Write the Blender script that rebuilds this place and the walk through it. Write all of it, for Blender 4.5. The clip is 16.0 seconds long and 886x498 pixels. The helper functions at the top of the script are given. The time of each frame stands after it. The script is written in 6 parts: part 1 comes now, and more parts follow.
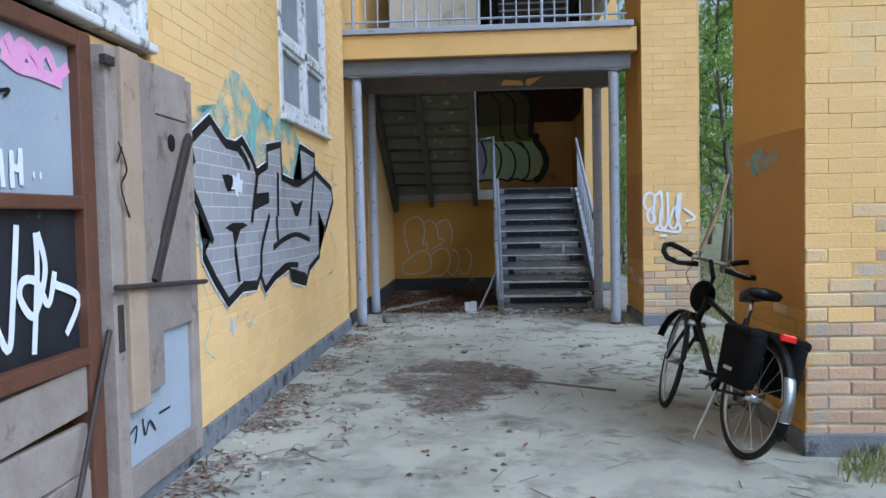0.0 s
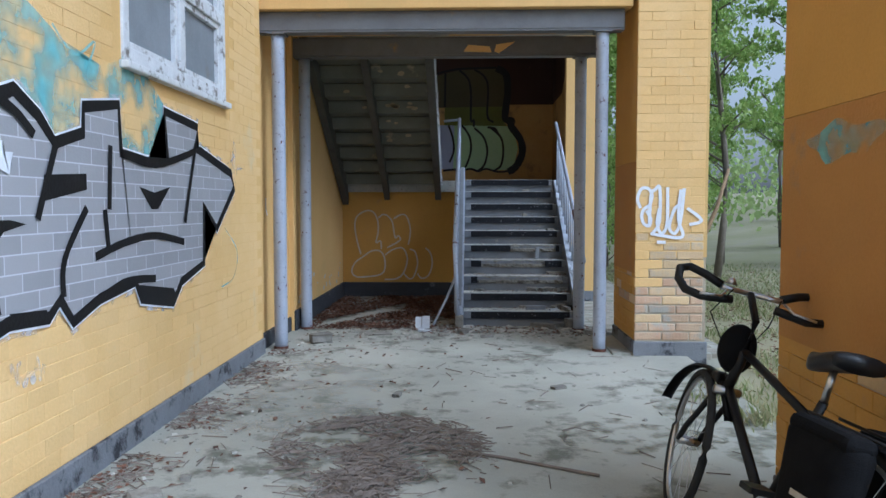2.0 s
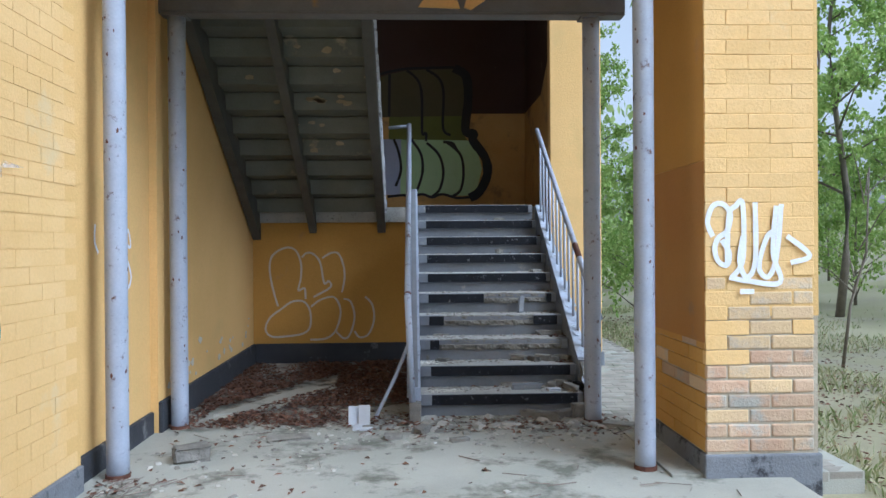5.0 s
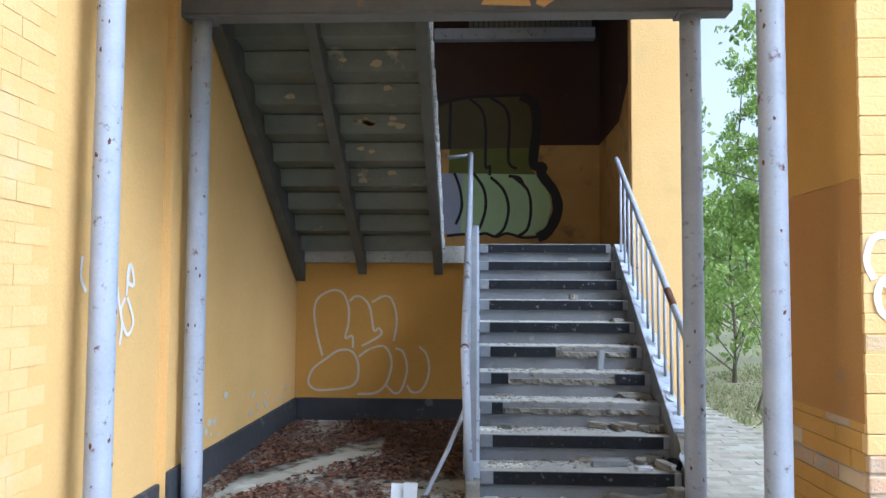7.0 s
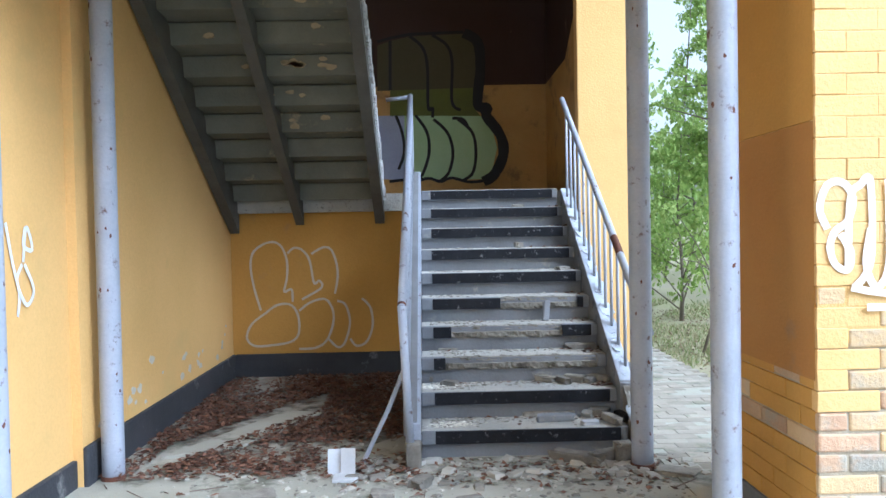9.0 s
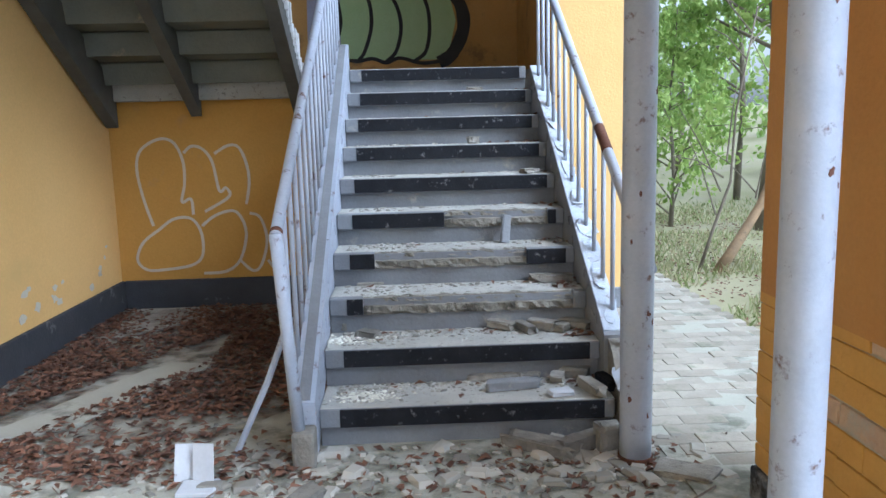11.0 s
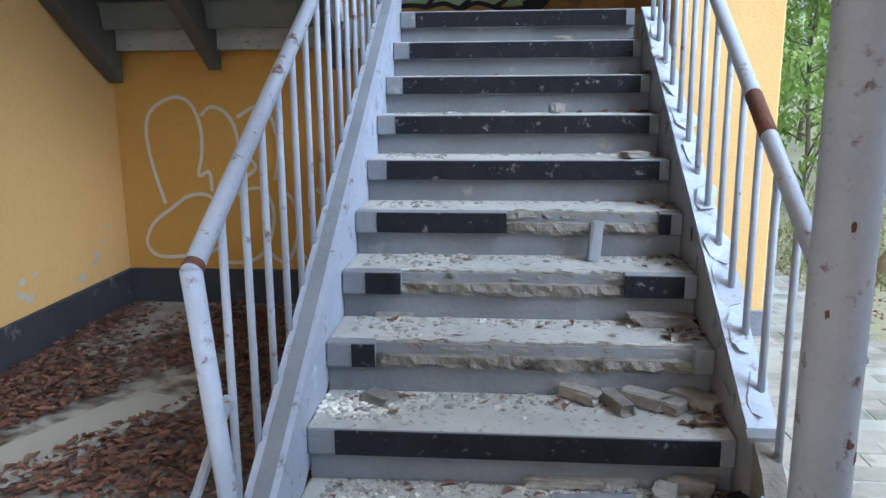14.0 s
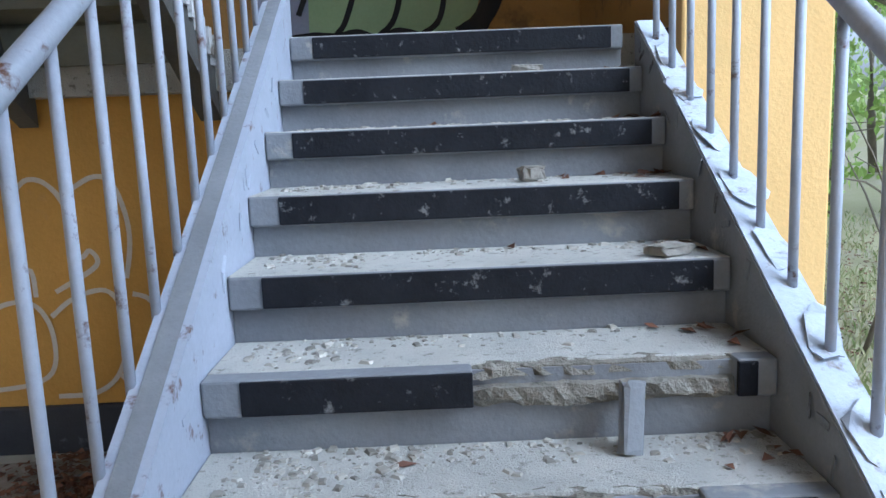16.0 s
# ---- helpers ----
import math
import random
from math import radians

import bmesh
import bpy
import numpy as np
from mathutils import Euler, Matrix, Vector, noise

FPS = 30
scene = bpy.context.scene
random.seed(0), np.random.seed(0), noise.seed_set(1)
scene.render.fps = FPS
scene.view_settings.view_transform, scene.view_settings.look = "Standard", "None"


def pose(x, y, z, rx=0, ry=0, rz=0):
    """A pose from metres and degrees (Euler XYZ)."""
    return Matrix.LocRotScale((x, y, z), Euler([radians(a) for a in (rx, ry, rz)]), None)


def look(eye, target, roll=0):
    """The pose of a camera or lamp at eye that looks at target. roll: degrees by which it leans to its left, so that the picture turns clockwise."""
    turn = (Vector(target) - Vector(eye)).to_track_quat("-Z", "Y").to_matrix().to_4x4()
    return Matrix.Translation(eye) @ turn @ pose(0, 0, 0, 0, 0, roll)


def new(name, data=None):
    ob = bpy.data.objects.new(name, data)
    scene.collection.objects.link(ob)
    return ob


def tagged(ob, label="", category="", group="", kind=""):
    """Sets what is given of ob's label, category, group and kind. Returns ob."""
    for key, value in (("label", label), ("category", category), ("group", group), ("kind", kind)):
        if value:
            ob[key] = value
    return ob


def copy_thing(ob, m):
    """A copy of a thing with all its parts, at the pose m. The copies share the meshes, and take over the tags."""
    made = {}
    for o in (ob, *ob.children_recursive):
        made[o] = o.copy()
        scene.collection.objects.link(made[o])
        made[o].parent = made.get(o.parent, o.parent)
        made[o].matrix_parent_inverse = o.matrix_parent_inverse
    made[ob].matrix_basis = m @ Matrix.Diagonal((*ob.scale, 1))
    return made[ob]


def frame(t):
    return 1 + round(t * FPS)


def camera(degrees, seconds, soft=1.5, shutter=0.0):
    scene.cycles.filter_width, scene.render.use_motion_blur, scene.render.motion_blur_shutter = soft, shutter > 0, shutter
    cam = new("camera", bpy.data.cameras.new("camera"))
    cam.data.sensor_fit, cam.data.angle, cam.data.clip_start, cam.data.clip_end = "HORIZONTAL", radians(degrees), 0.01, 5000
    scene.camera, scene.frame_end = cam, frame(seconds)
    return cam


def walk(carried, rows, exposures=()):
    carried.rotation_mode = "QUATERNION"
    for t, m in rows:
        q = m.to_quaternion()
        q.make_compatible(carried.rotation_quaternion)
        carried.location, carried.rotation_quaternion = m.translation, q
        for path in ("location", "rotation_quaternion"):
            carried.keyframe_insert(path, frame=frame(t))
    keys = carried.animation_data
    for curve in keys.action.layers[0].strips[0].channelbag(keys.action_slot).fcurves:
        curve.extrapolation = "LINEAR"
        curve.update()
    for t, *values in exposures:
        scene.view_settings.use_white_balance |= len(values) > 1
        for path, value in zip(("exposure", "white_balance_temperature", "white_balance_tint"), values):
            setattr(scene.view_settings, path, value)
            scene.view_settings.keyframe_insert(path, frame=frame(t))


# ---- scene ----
cam = camera(60.2, 16.0)
PATH = [
    (0, (0.349, 0.524, 1.335), (0.231, 2.518, 1.245), -1.2),
    (0.5, (0.502, 1.002, 1.332), (0.21, 2.979, 1.245), -0.7),
    (1, (0.567, 1.434, 1.337), (0.401, 3.426, 1.253), -1.5),
    (1.5, (0.591, 1.911, 1.347), (0.533, 3.906, 1.223), -1.7),
    (2, (0.629, 2.43, 1.368), (0.557, 4.426, 1.256), 0.0),
    (2.5, (0.576, 2.919, 1.382), (0.614, 4.917, 1.311), -1.7),
    (3, (0.533, 3.427, 1.388), (0.581, 5.426, 1.358), -0.6),
    (3.2, (0.517, 3.657, 1.382), (0.559, 5.657, 1.351), -0.5),
    (5.5, (0.502, 5.599, 1.302), (0.584, 7.597, 1.297), -0.4),
    (6, (0.514, 5.93, 1.347), (0.517, 7.93, 1.335), 0.9),
    (6.5, (0.467, 6.17, 1.354), (0.429, 8.168, 1.407), 0.2),
    (7, (0.529, 6.218, 1.289), (0.44, 8.213, 1.401), 0.3),
    (7.5, (0.492, 6.219, 1.334), (0.429, 8.211, 1.491), 0.4),
    (8, (0.52, 6.187, 1.297), (0.47, 8.179, 1.47), -0.0),
    (8.5, (0.56, 6.262, 1.276), (0.534, 8.261, 1.334), -0.8),
    (9, (0.628, 6.51, 1.366), (0.66, 8.51, 1.322), -1.1),
    (9.5, (0.694, 6.833, 1.32), (0.718, 8.831, 1.222), -0.1),
    (10, (0.744, 7.216, 1.348), (0.832, 9.207, 1.176), -2.5),
    (10.2, (0.795, 7.385, 1.342), (0.901, 9.373, 1.148), -2.3),
    (12.3, (1.085, 8.84, 1.309), (1.081, 10.78, 0.82), -0.5),
    (12.5, (1.089, 8.947, 1.337), (1.089, 10.885, 0.839), -1.4),
    (13, (1.125, 9.071, 1.318), (1.076, 11.017, 0.857), -1.4),
    (13.5, (1.173, 9.125, 1.339), (1.055, 11.068, 0.885), -0.4),
    (14, (1.142, 9.273, 1.327), (0.974, 11.225, 0.923), -0.4),
    (14.5, (1.058, 9.512, 1.338), (0.918, 11.466, 0.934), -2.3),
    (15, (1.076, 9.824, 1.373), (0.96, 11.787, 1.006), -2.2),
    (15.5, (1.061, 10.185, 1.399), (1.026, 12.151, 1.036), -1.9),
    (16, (1.075, 10.59, 1.392), (1.087, 12.566, 1.079), -2.3),
]
walk(cam, [(t, look(eye, target, roll)) for t, eye, target, roll in PATH],
     [(0, -0.06, 4880, 7), (1.5, 0.03, 4900, 7), (3, 0.15, 4950, 7), (5.5, 0.6, 5000, 7), (7, 1.0, 5000, 7), (9, 1.15, 5020, 7), (12.5, 1.1, 5050, 7), (16, 0.95, 4900, 7)])

# ---- light ----
SUN_EL, SUN_AZ = radians(42), radians(124)
world = bpy.data.worlds.new("overcast_sky")
scene.world = world
world.use_nodes = True
wn = world.node_tree
sky = wn.nodes.new("ShaderNodeTexSky")
sky.sky_type, sky.sun_disc, sky.sun_elevation, sky.sun_rotation = "NISHITA", False, SUN_EL, SUN_AZ
sky.dust_density, sky.air_density, sky.ozone_density = 4.0, 1.0, 0.6
hsv = wn.nodes.new("ShaderNodeHueSaturation")
hsv.inputs["Saturation"].default_value = 0.15
wn.links.new(sky.outputs[0], hsv.inputs["Color"])
wn.links.new(hsv.outputs[0], wn.nodes["Background"].inputs["Color"])
wn.nodes["Background"].inputs["Strength"].default_value = 0.15
sun = new("sun", bpy.data.lights.new("sun", "SUN"))
sun.data.energy, sun.data.angle, sun.data.color = 1.9, radians(50), (1.0, 0.97, 0.92)
sun.matrix_world = look((math.sin(SUN_AZ) * 30, math.cos(SUN_AZ) * 30, 30 * math.tan(SUN_EL)), (0, 0, 0))

# ---- materials ----


def mat(name, base, other=None, scale=4.0, rough=0.8, metal=0.0, bump=0.15, fine=60.0, stain=None, stain_scale=1.2, stain_amount=0.5, var=0.0, brick=False, spec=0.35, fac=None):
    """Procedural surface: two colours mixed by a coarse noise, a fine grain, an optional stain colour and relief."""
    m = bpy.data.materials.new(name)
    m.use_nodes = True
    nt = m.node_tree
    n, l = nt.nodes, nt.links
    b = n["Principled BSDF"]
    b.inputs["Roughness"].default_value, b.inputs["Metallic"].default_value = rough, metal
    b.inputs["Specular IOR Level"].default_value = spec
    geo = n.new("ShaderNodeNewGeometry")

    def tex(s, detail=6.0, roughness=0.6):
        t = n.new("ShaderNodeTexNoise")
        t.inputs["Scale"].default_value, t.inputs["Detail"].default_value, t.inputs["Roughness"].default_value = s, detail, roughness
        l.new(geo.outputs["Position"], t.inputs["Vector"])
        return t.outputs["Fac"]

    def ramp(f, a, c):
        r = n.new("ShaderNodeMapRange")
        r.inputs["From Min"].default_value, r.inputs["From Max"].default_value = a, c
        l.new(f, r.inputs["Value"])
        return r.outputs[0]

    def mix(f, a, c):
        x = n.new("ShaderNodeMix")
        x.data_type = "RGBA"
        l.new(f, x.inputs["Factor"])
        for v, s in ((a, x.inputs["A"]), (c, x.inputs["B"])):
            if isinstance(v, tuple):
                s.default_value = (*v, 1)
            else:
                l.new(v, s)
        return x.outputs["Result"]

    other = other or tuple(c * 0.75 for c in base)
    col = mix(ramp(tex(scale), 0.35, 0.65), base, other)
    grain = tex(fine, 3.0)
    dark = mix(ramp(grain, 0.3, 0.75), tuple(c * 0.8 for c in base), tuple(min(1, c * 1.1) for c in base))
    x = n.new("ShaderNodeMix")
    x.data_type = "RGBA"
    x.inputs["Factor"].default_value = 0.3
    l.new(col, x.inputs["A"])
    l.new(dark, x.inputs["B"])
    col = x.outputs["Result"]
    if stain:
        t = stain_amount
        col = mix(ramp(tex(stain_scale, 9.0, 0.68), 0.68 - 0.3 * t, 0.78 - 0.3 * t), col, stain)
    if var:
        oi = n.new("ShaderNodeObjectInfo")
        h = n.new("ShaderNodeHueSaturation")
        l.new(col, h.inputs["Color"])
        r = ramp(oi.outputs["Random"], 0, 1)
        r.node.inputs["To Min"].default_value, r.node.inputs["To Max"].default_value = 1 - var, 1 + var
        l.new(r, h.inputs["Value"])
        col = h.outputs[0]
    l.new(col, b.inputs["Base Color"])
    if bump:
        bp = n.new("ShaderNodeBump")
        bp.inputs["Strength"].default_value, bp.inputs["Distance"].default_value = bump, 0.01
        add = n.new("ShaderNodeMath")
        l.new(grain, add.inputs[0])
        l.new(tex(fine / 6), add.inputs[1])
        l.new(add.outputs[0], bp.inputs["Height"])
        l.new(bp.outputs[0], b.inputs["Normal"])
    return m


M = {}
M["ochre"] = mat("painted_plaster_ochre", (0.73, 0.475, 0.185), (0.67, 0.425, 0.15), 1.1, 0.75, bump=0.25, stain=(0.62, 0.42, 0.16), stain_scale=0.8, stain_amount=0.35)
M["ochre_brick"] = mat("painted_brick_ochre", (0.77, 0.53, 0.24), (0.72, 0.47, 0.18), 2.0, 0.75, bump=0.35, stain=(0.68, 0.52, 0.28), stain_scale=1.3, stain_amount=0.3, var=0.04)
M["brick_bare"] = mat("worn_brick", (0.54, 0.4, 0.27), (0.48, 0.3, 0.2), 5.0, 0.9, bump=0.6, stain=(0.4, 0.38, 0.33), stain_scale=3.0, stain_amount=0.6, var=0.15)
M["brick_pale"] = mat("washed_out_painted_brick", (0.66, 0.49, 0.27), (0.56, 0.4, 0.25), 4.0, 0.85, bump=0.5, stain=(0.5, 0.42, 0.32), stain_scale=2.5, stain_amount=0.5, var=0.12)
M["mortar"] = mat("painted_mortar", (0.68, 0.46, 0.19), (0.62, 0.4, 0.15), 6.0, 0.95, bump=0.5)
M["mortar_grey"] = mat("mortar_bare", (0.47, 0.42, 0.33), (0.36, 0.3, 0.22), 6.0, 0.95, bump=0.5)
M["brown"] = mat("painted_plaster_brown_ochre", (0.56, 0.31, 0.065), (0.5, 0.27, 0.055), 1.5, 0.75, bump=0.25, stain=(0.42, 0.25, 0.1), stain_scale=1.1, stain_amount=0.25)
M["brown_low"] = mat("painted_dado_brown", (0.42, 0.2, 0.05), (0.46, 0.24, 0.06), 1.5, 0.75, bump=0.25, stain=(0.3, 0.19, 0.1), stain_scale=1.4, stain_amount=0.3)
# very dark brown for the upper landing wall and stairwell side wall
M["stair_brown"] = mat("dark_brown_plaster", (0.05, 0.026, 0.02), (0.04, 0.02, 0.016), 2.0, 0.8, bump=0.3, stain=(0.25, 0.17, 0.12), stain_scale=2.2, stain_amount=0.05)
M["stair_ochre"] = mat("dirty_ochre_plaster", (0.48, 0.29, 0.1), (0.4, 0.22, 0.07), 2.2, 0.8, bump=0.35, stain=(0.25, 0.15, 0.07), stain_scale=2.6, stain_amount=0.45)
M["plinth"] = mat("grey_painted_plinth", (0.2, 0.21, 0.23), (0.15, 0.155, 0.17), 5.0, 0.8, bump=0.6, stain=(0.03, 0.03, 0.035), stain_scale=6.0, stain_amount=0.5)
M["plinth_dark"] = mat("dark_painted_plinth", (0.035, 0.038, 0.046), (0.055, 0.056, 0.064), 4.0, 0.75, bump=0.4, stain=(0.2, 0.2, 0.2), stain_scale=5.0, stain_amount=0.25)
M["concrete"] = mat("worn_concrete", (0.4, 0.39, 0.335), (0.27, 0.27, 0.23), 0.9, 0.9, bump=0.35, fine=90, stain=(0.15, 0.15, 0.12), stain_scale=2.1, stain_amount=0.5)
M["steel"] = mat("weathered_grey_blue_paint", (0.37, 0.4, 0.48), (0.31, 0.34, 0.41), 6.0, 0.5, bump=0.12, stain=(0.1, 0.05, 0.03), stain_scale=16.0, stain_amount=0.3)
M["steel_dark"] = mat("grey_painted_beam", (0.17, 0.175, 0.19), (0.13, 0.13, 0.14), 5.0, 0.6, bump=0.2, stain=(0.3, 0.2, 0.08), stain_scale=3.0, stain_amount=0.1)
M["rust"] = mat("rusty_steel", (0.13, 0.055, 0.035), (0.08, 0.035, 0.025), 20.0, 0.8, bump=0.4)
M["stair_grey"] = mat("grey_painted_concrete_step", (0.22, 0.23, 0.25), (0.15, 0.155, 0.17), 3.0, 0.75, bump=0.3, stain=(0.33, 0.315, 0.28), stain_scale=5.0, stain_amount=0.3)
M["tread"] = mat("dusty_worn_tread", (0.5, 0.49, 0.45), (0.35, 0.35, 0.33), 3.5, 0.9, bump=0.8, fine=170, stain=(0.22, 0.21, 0.185), stain_scale=34.0, stain_amount=0.38)
M["strip"] = mat("black_rubber_nosing", (0.008, 0.0085, 0.012), (0.017, 0.018, 0.023), 9.0, 0.65, bump=0.25, stain=(0.16, 0.16, 0.16), stain_scale=26.0, stain_amount=0.28, spec=0.2)
M["paint_flaking"] = mat("curling_pale_paint", (0.42, 0.46, 0.54), (0.34, 0.38, 0.45), 9.0, 0.55, bump=0.35, stain=(0.16, 0.13, 0.1), stain_scale=14.0, stain_amount=0.35)
M["rot"] = mat("reddish_rotten_core", (0.17, 0.08, 0.045), (0.08, 0.04, 0.025), 18.0, 0.95, bump=0.8)
M["broken_edge"] = mat("crumbled_dirty_concrete", (0.25, 0.235, 0.2), (0.12, 0.112, 0.095), 16.0, 0.95, bump=0.9, fine=120, stain=(0.06, 0.055, 0.045), stain_scale=12.0, stain_amount=0.4)
M["rubble"] = mat("broken_concrete", (0.27, 0.255, 0.225), (0.14, 0.13, 0.115), 14.0, 0.95, bump=0.8, var=0.25)
M["soffit"] = mat("grey_green_flaking_soffit", (0.2, 0.205, 0.175), (0.13, 0.135, 0.115), 3.0, 0.85, bump=0.4, stain=(0.4, 0.35, 0.24), stain_scale=3.0, stain_amount=0.24)
M["bare_plaster"] = mat("bare_yellowish_plaster", (0.46, 0.38, 0.25), (0.36, 0.29, 0.18), 12.0, 0.9, bump=0.4)
M["soffit_beam"] = mat("dark_grey_stringer", (0.09, 0.09, 0.085), (0.13, 0.13, 0.12), 5.0, 0.7, bump=0.3)
M["wood_grey"] = mat("weathered_grey_wood", (0.3, 0.25, 0.22), (0.22, 0.18, 0.16), 7.0, 0.85, bump=0.5, fine=45, stain=(0.16, 0.12, 0.1), stain_scale=5.0, stain_amount=0.4, var=0.15)
M["wood_pale"] = mat("pale_raw_board", (0.45, 0.34, 0.25), (0.38, 0.28, 0.2), 6.0, 0.85, bump=0.4, fine=45, stain=(0.25, 0.18, 0.13), stain_scale=4.0, stain_amount=0.3, var=0.1)
M["wood_brown"] = mat("dark_stained_frame_wood", (0.13, 0.055, 0.03), (0.09, 0.04, 0.025), 8.0, 0.6, bump=0.3)
M["white_flake"] = mat("flaking_white_paint", (0.72, 0.73, 0.75), (0.6, 0.6, 0.62), 8.0, 0.7, bump=0.5, stain=(0.2, 0.18, 0.16), stain_scale=9.0, stain_amount=0.5)
M["board_grey"] = mat("grey_board_pane", (0.27, 0.29, 0.32), (0.18, 0.2, 0.22), 2.5, 0.6, bump=0.15, stain=(0.2, 0.18, 0.16), stain_scale=2.0, stain_amount=0.3)
M["panel_blue"] = mat("pale_blue_grey_board", (0.37, 0.41, 0.47), (0.3, 0.34, 0.4), 2.0, 0.6, bump=0.12, stain=(0.35, 0.2, 0.12), stain_scale=3.0, stain_amount=0.18)
M["panel_black"] = mat("black_painted_board", (0.012, 0.013, 0.018), (0.03, 0.031, 0.038), 3.0, 0.5, bump=0.15, stain=(0.16, 0.16, 0.18), stain_scale=10.0, stain_amount=0.12)
M["dark_iron"] = mat("dark_iron_strap", (0.045, 0.036, 0.034), (0.07, 0.05, 0.045), 10.0, 0.6, metal=0.2, bump=0.3)
M["paving"] = mat("grey_concrete_paver", (0.34, 0.31, 0.26), (0.23, 0.21, 0.175), 5.0, 0.85, bump=0.4, stain=(0.2, 0.2, 0.15), stain_scale=4.0, stain_amount=0.4, var=0.15)
M["soil"] = mat("grassy_ground", (0.27, 0.26, 0.14), (0.36, 0.32, 0.23), 0.35, 0.95, bump=0.6, fine=25, stain=(0.3, 0.27, 0.2), stain_scale=0.5, stain_amount=0.5)
M["grass"] = mat("grass_blades", (0.12, 0.2, 0.04), (0.24, 0.26, 0.1), 0.7, 0.7, bump=0)
M["bark"] = mat("grey_bark", (0.2, 0.17, 0.13), (0.13, 0.11, 0.085), 9.0, 0.9, bump=0.5)
M["silver"] = mat("silver_spray_paint", (0.46, 0.46, 0.5), (0.36, 0.36, 0.4), 3.0, 0.45, metal=0.25, bump=0.25, stain=(0.55, 0.56, 0.6), stain_scale=8.0, stain_amount=0.25)
M["spray_black"] = mat("black_spray_paint", (0.006, 0.006, 0.008), (0.012, 0.012, 0.014), 6.0, 0.5, bump=0.2)
M["spray_white"] = mat("white_spray_paint", (0.78, 0.8, 0.86), (0.7, 0.72, 0.8), 6.0, 0.6, bump=0.2)
M["spray_grey"] = mat("thin_pale_spray_line", (0.62, 0.56, 0.47), (0.55, 0.48, 0.38), 6.0, 0.7, bump=0.2)
M["spray_pink"] = mat("pink_spray_paint", (0.75, 0.32, 0.58), (0.7, 0.4, 0.6), 12.0, 0.6, bump=0.2)
M["spray_green"] = mat("pale_green_spray_paint", (0.36, 0.5, 0.26), (0.42, 0.55, 0.32), 3.0, 0.6, bump=0.2)
M["spray_olive"] = mat("olive_spray_paint", (0.12, 0.13, 0.02), (0.09, 0.1, 0.02), 3.0, 0.6, bump=0.2)
M["spray_umber"] = mat("dark_brown_fill_paint", (0.075, 0.06, 0.025), (0.06, 0.05, 0.02), 3.0, 0.6, bump=0.2)
M["spray_lilac"] = mat("lilac_spray_paint", (0.36, 0.38, 0.5), (0.3, 0.32, 0.45), 3.0, 0.6, bump=0.2)
M["black_plastic"] = mat("black_plastic", (0.009, 0.009, 0.01), (0.014, 0.014, 0.016), 10.0, 0.4, bump=0.05, spec=0.25)
M["rubber"] = mat("tyre_rubber", (0.018, 0.018, 0.018), (0.03, 0.03, 0.03), 20.0, 0.8, bump=0.2)
M["chrome"] = mat("brushed_metal", (0.6, 0.6, 0.62), (0.5, 0.5, 0.52), 10.0, 0.28, metal=1.0, bump=0.05)
M["fabric"] = mat("black_bag_fabric", (0.005, 0.005, 0.006), (0.009, 0.009, 0.01), 15.0, 0.85, bump=0.3, fine=200, spec=0.1)
M["red_plastic"] = mat("red_reflector_plastic", (0.65, 0.02, 0.015), (0.5, 0.015, 0.01), 10.0, 0.2, bump=0)
M["paper"] = mat("white_paper", (0.5, 0.52, 0.56), (0.43, 0.45, 0.49), 6.0, 0.7, bump=0.1)
M["cream"] = mat("dirty_white_plaster", (0.6, 0.57, 0.5), (0.5, 0.47, 0.4), 2.0, 0.85, bump=0.2, stain=(0.3, 0.25, 0.18), stain_scale=2.0, stain_amount=0.3)
M["twig"] = mat("dry_twigs", (0.22, 0.18, 0.15), (0.14, 0.115, 0.095), 8.0, 0.9, bump=0)


def island_mat(name, a, b, translucent=0.0, rough=0.6):
    """Loose small pieces, each with its own shade between two colours."""
    m = bpy.data.materials.new(name)
    m.use_nodes = True
    nt = m.node_tree
    geo = nt.nodes.new("ShaderNodeNewGeometry")
    x = nt.nodes.new("ShaderNodeMix")
    x.data_type = "RGBA"
    x.inputs["A"].default_value, x.inputs["B"].default_value = (*a, 1), (*b, 1)
    nt.links.new(geo.outputs["Random Per Island"], x.inputs["Factor"])
    p = nt.nodes["Principled BSDF"]
    p.inputs["Roughness"].default_value = rough
    nt.links.new(x.outputs["Result"], p.inputs["Base Color"])
    if translucent:
        tr = nt.nodes.new("ShaderNodeBsdfTranslucent")
        nt.links.new(x.outputs["Result"], tr.inputs["Color"])
        ms = nt.nodes.new("ShaderNodeMixShader")
        ms.inputs[0].default_value = translucent
        nt.links.new(p.outputs[0], ms.inputs[1])
        nt.links.new(tr.outputs[0], ms.inputs[2])
        nt.links.new(ms.outputs[0], nt.nodes["Material Output"].inputs["Surface"])
    return m


M["leaf"] = island_mat("spring_leaves", (0.2, 0.32, 0.06), (0.42, 0.52, 0.16), 0.5)
M["leaf_far"] = island_mat("distant_leaves", (0.22, 0.32, 0.09), (0.42, 0.5, 0.2), 0.45)
M["dead_leaf"] = island_mat("dead_leaves", (0.06, 0.028, 0.018), (0.2, 0.095, 0.055), 0.0, 0.8)
M["chips"] = island_mat("plaster_chips", (0.16, 0.15, 0.13), (0.44, 0.42, 0.37), 0.0, 0.9)
M["grass_blade"] = island_mat("grass_blades_mixed", (0.16, 0.22, 0.06), (0.5, 0.45, 0.28), 0.3)


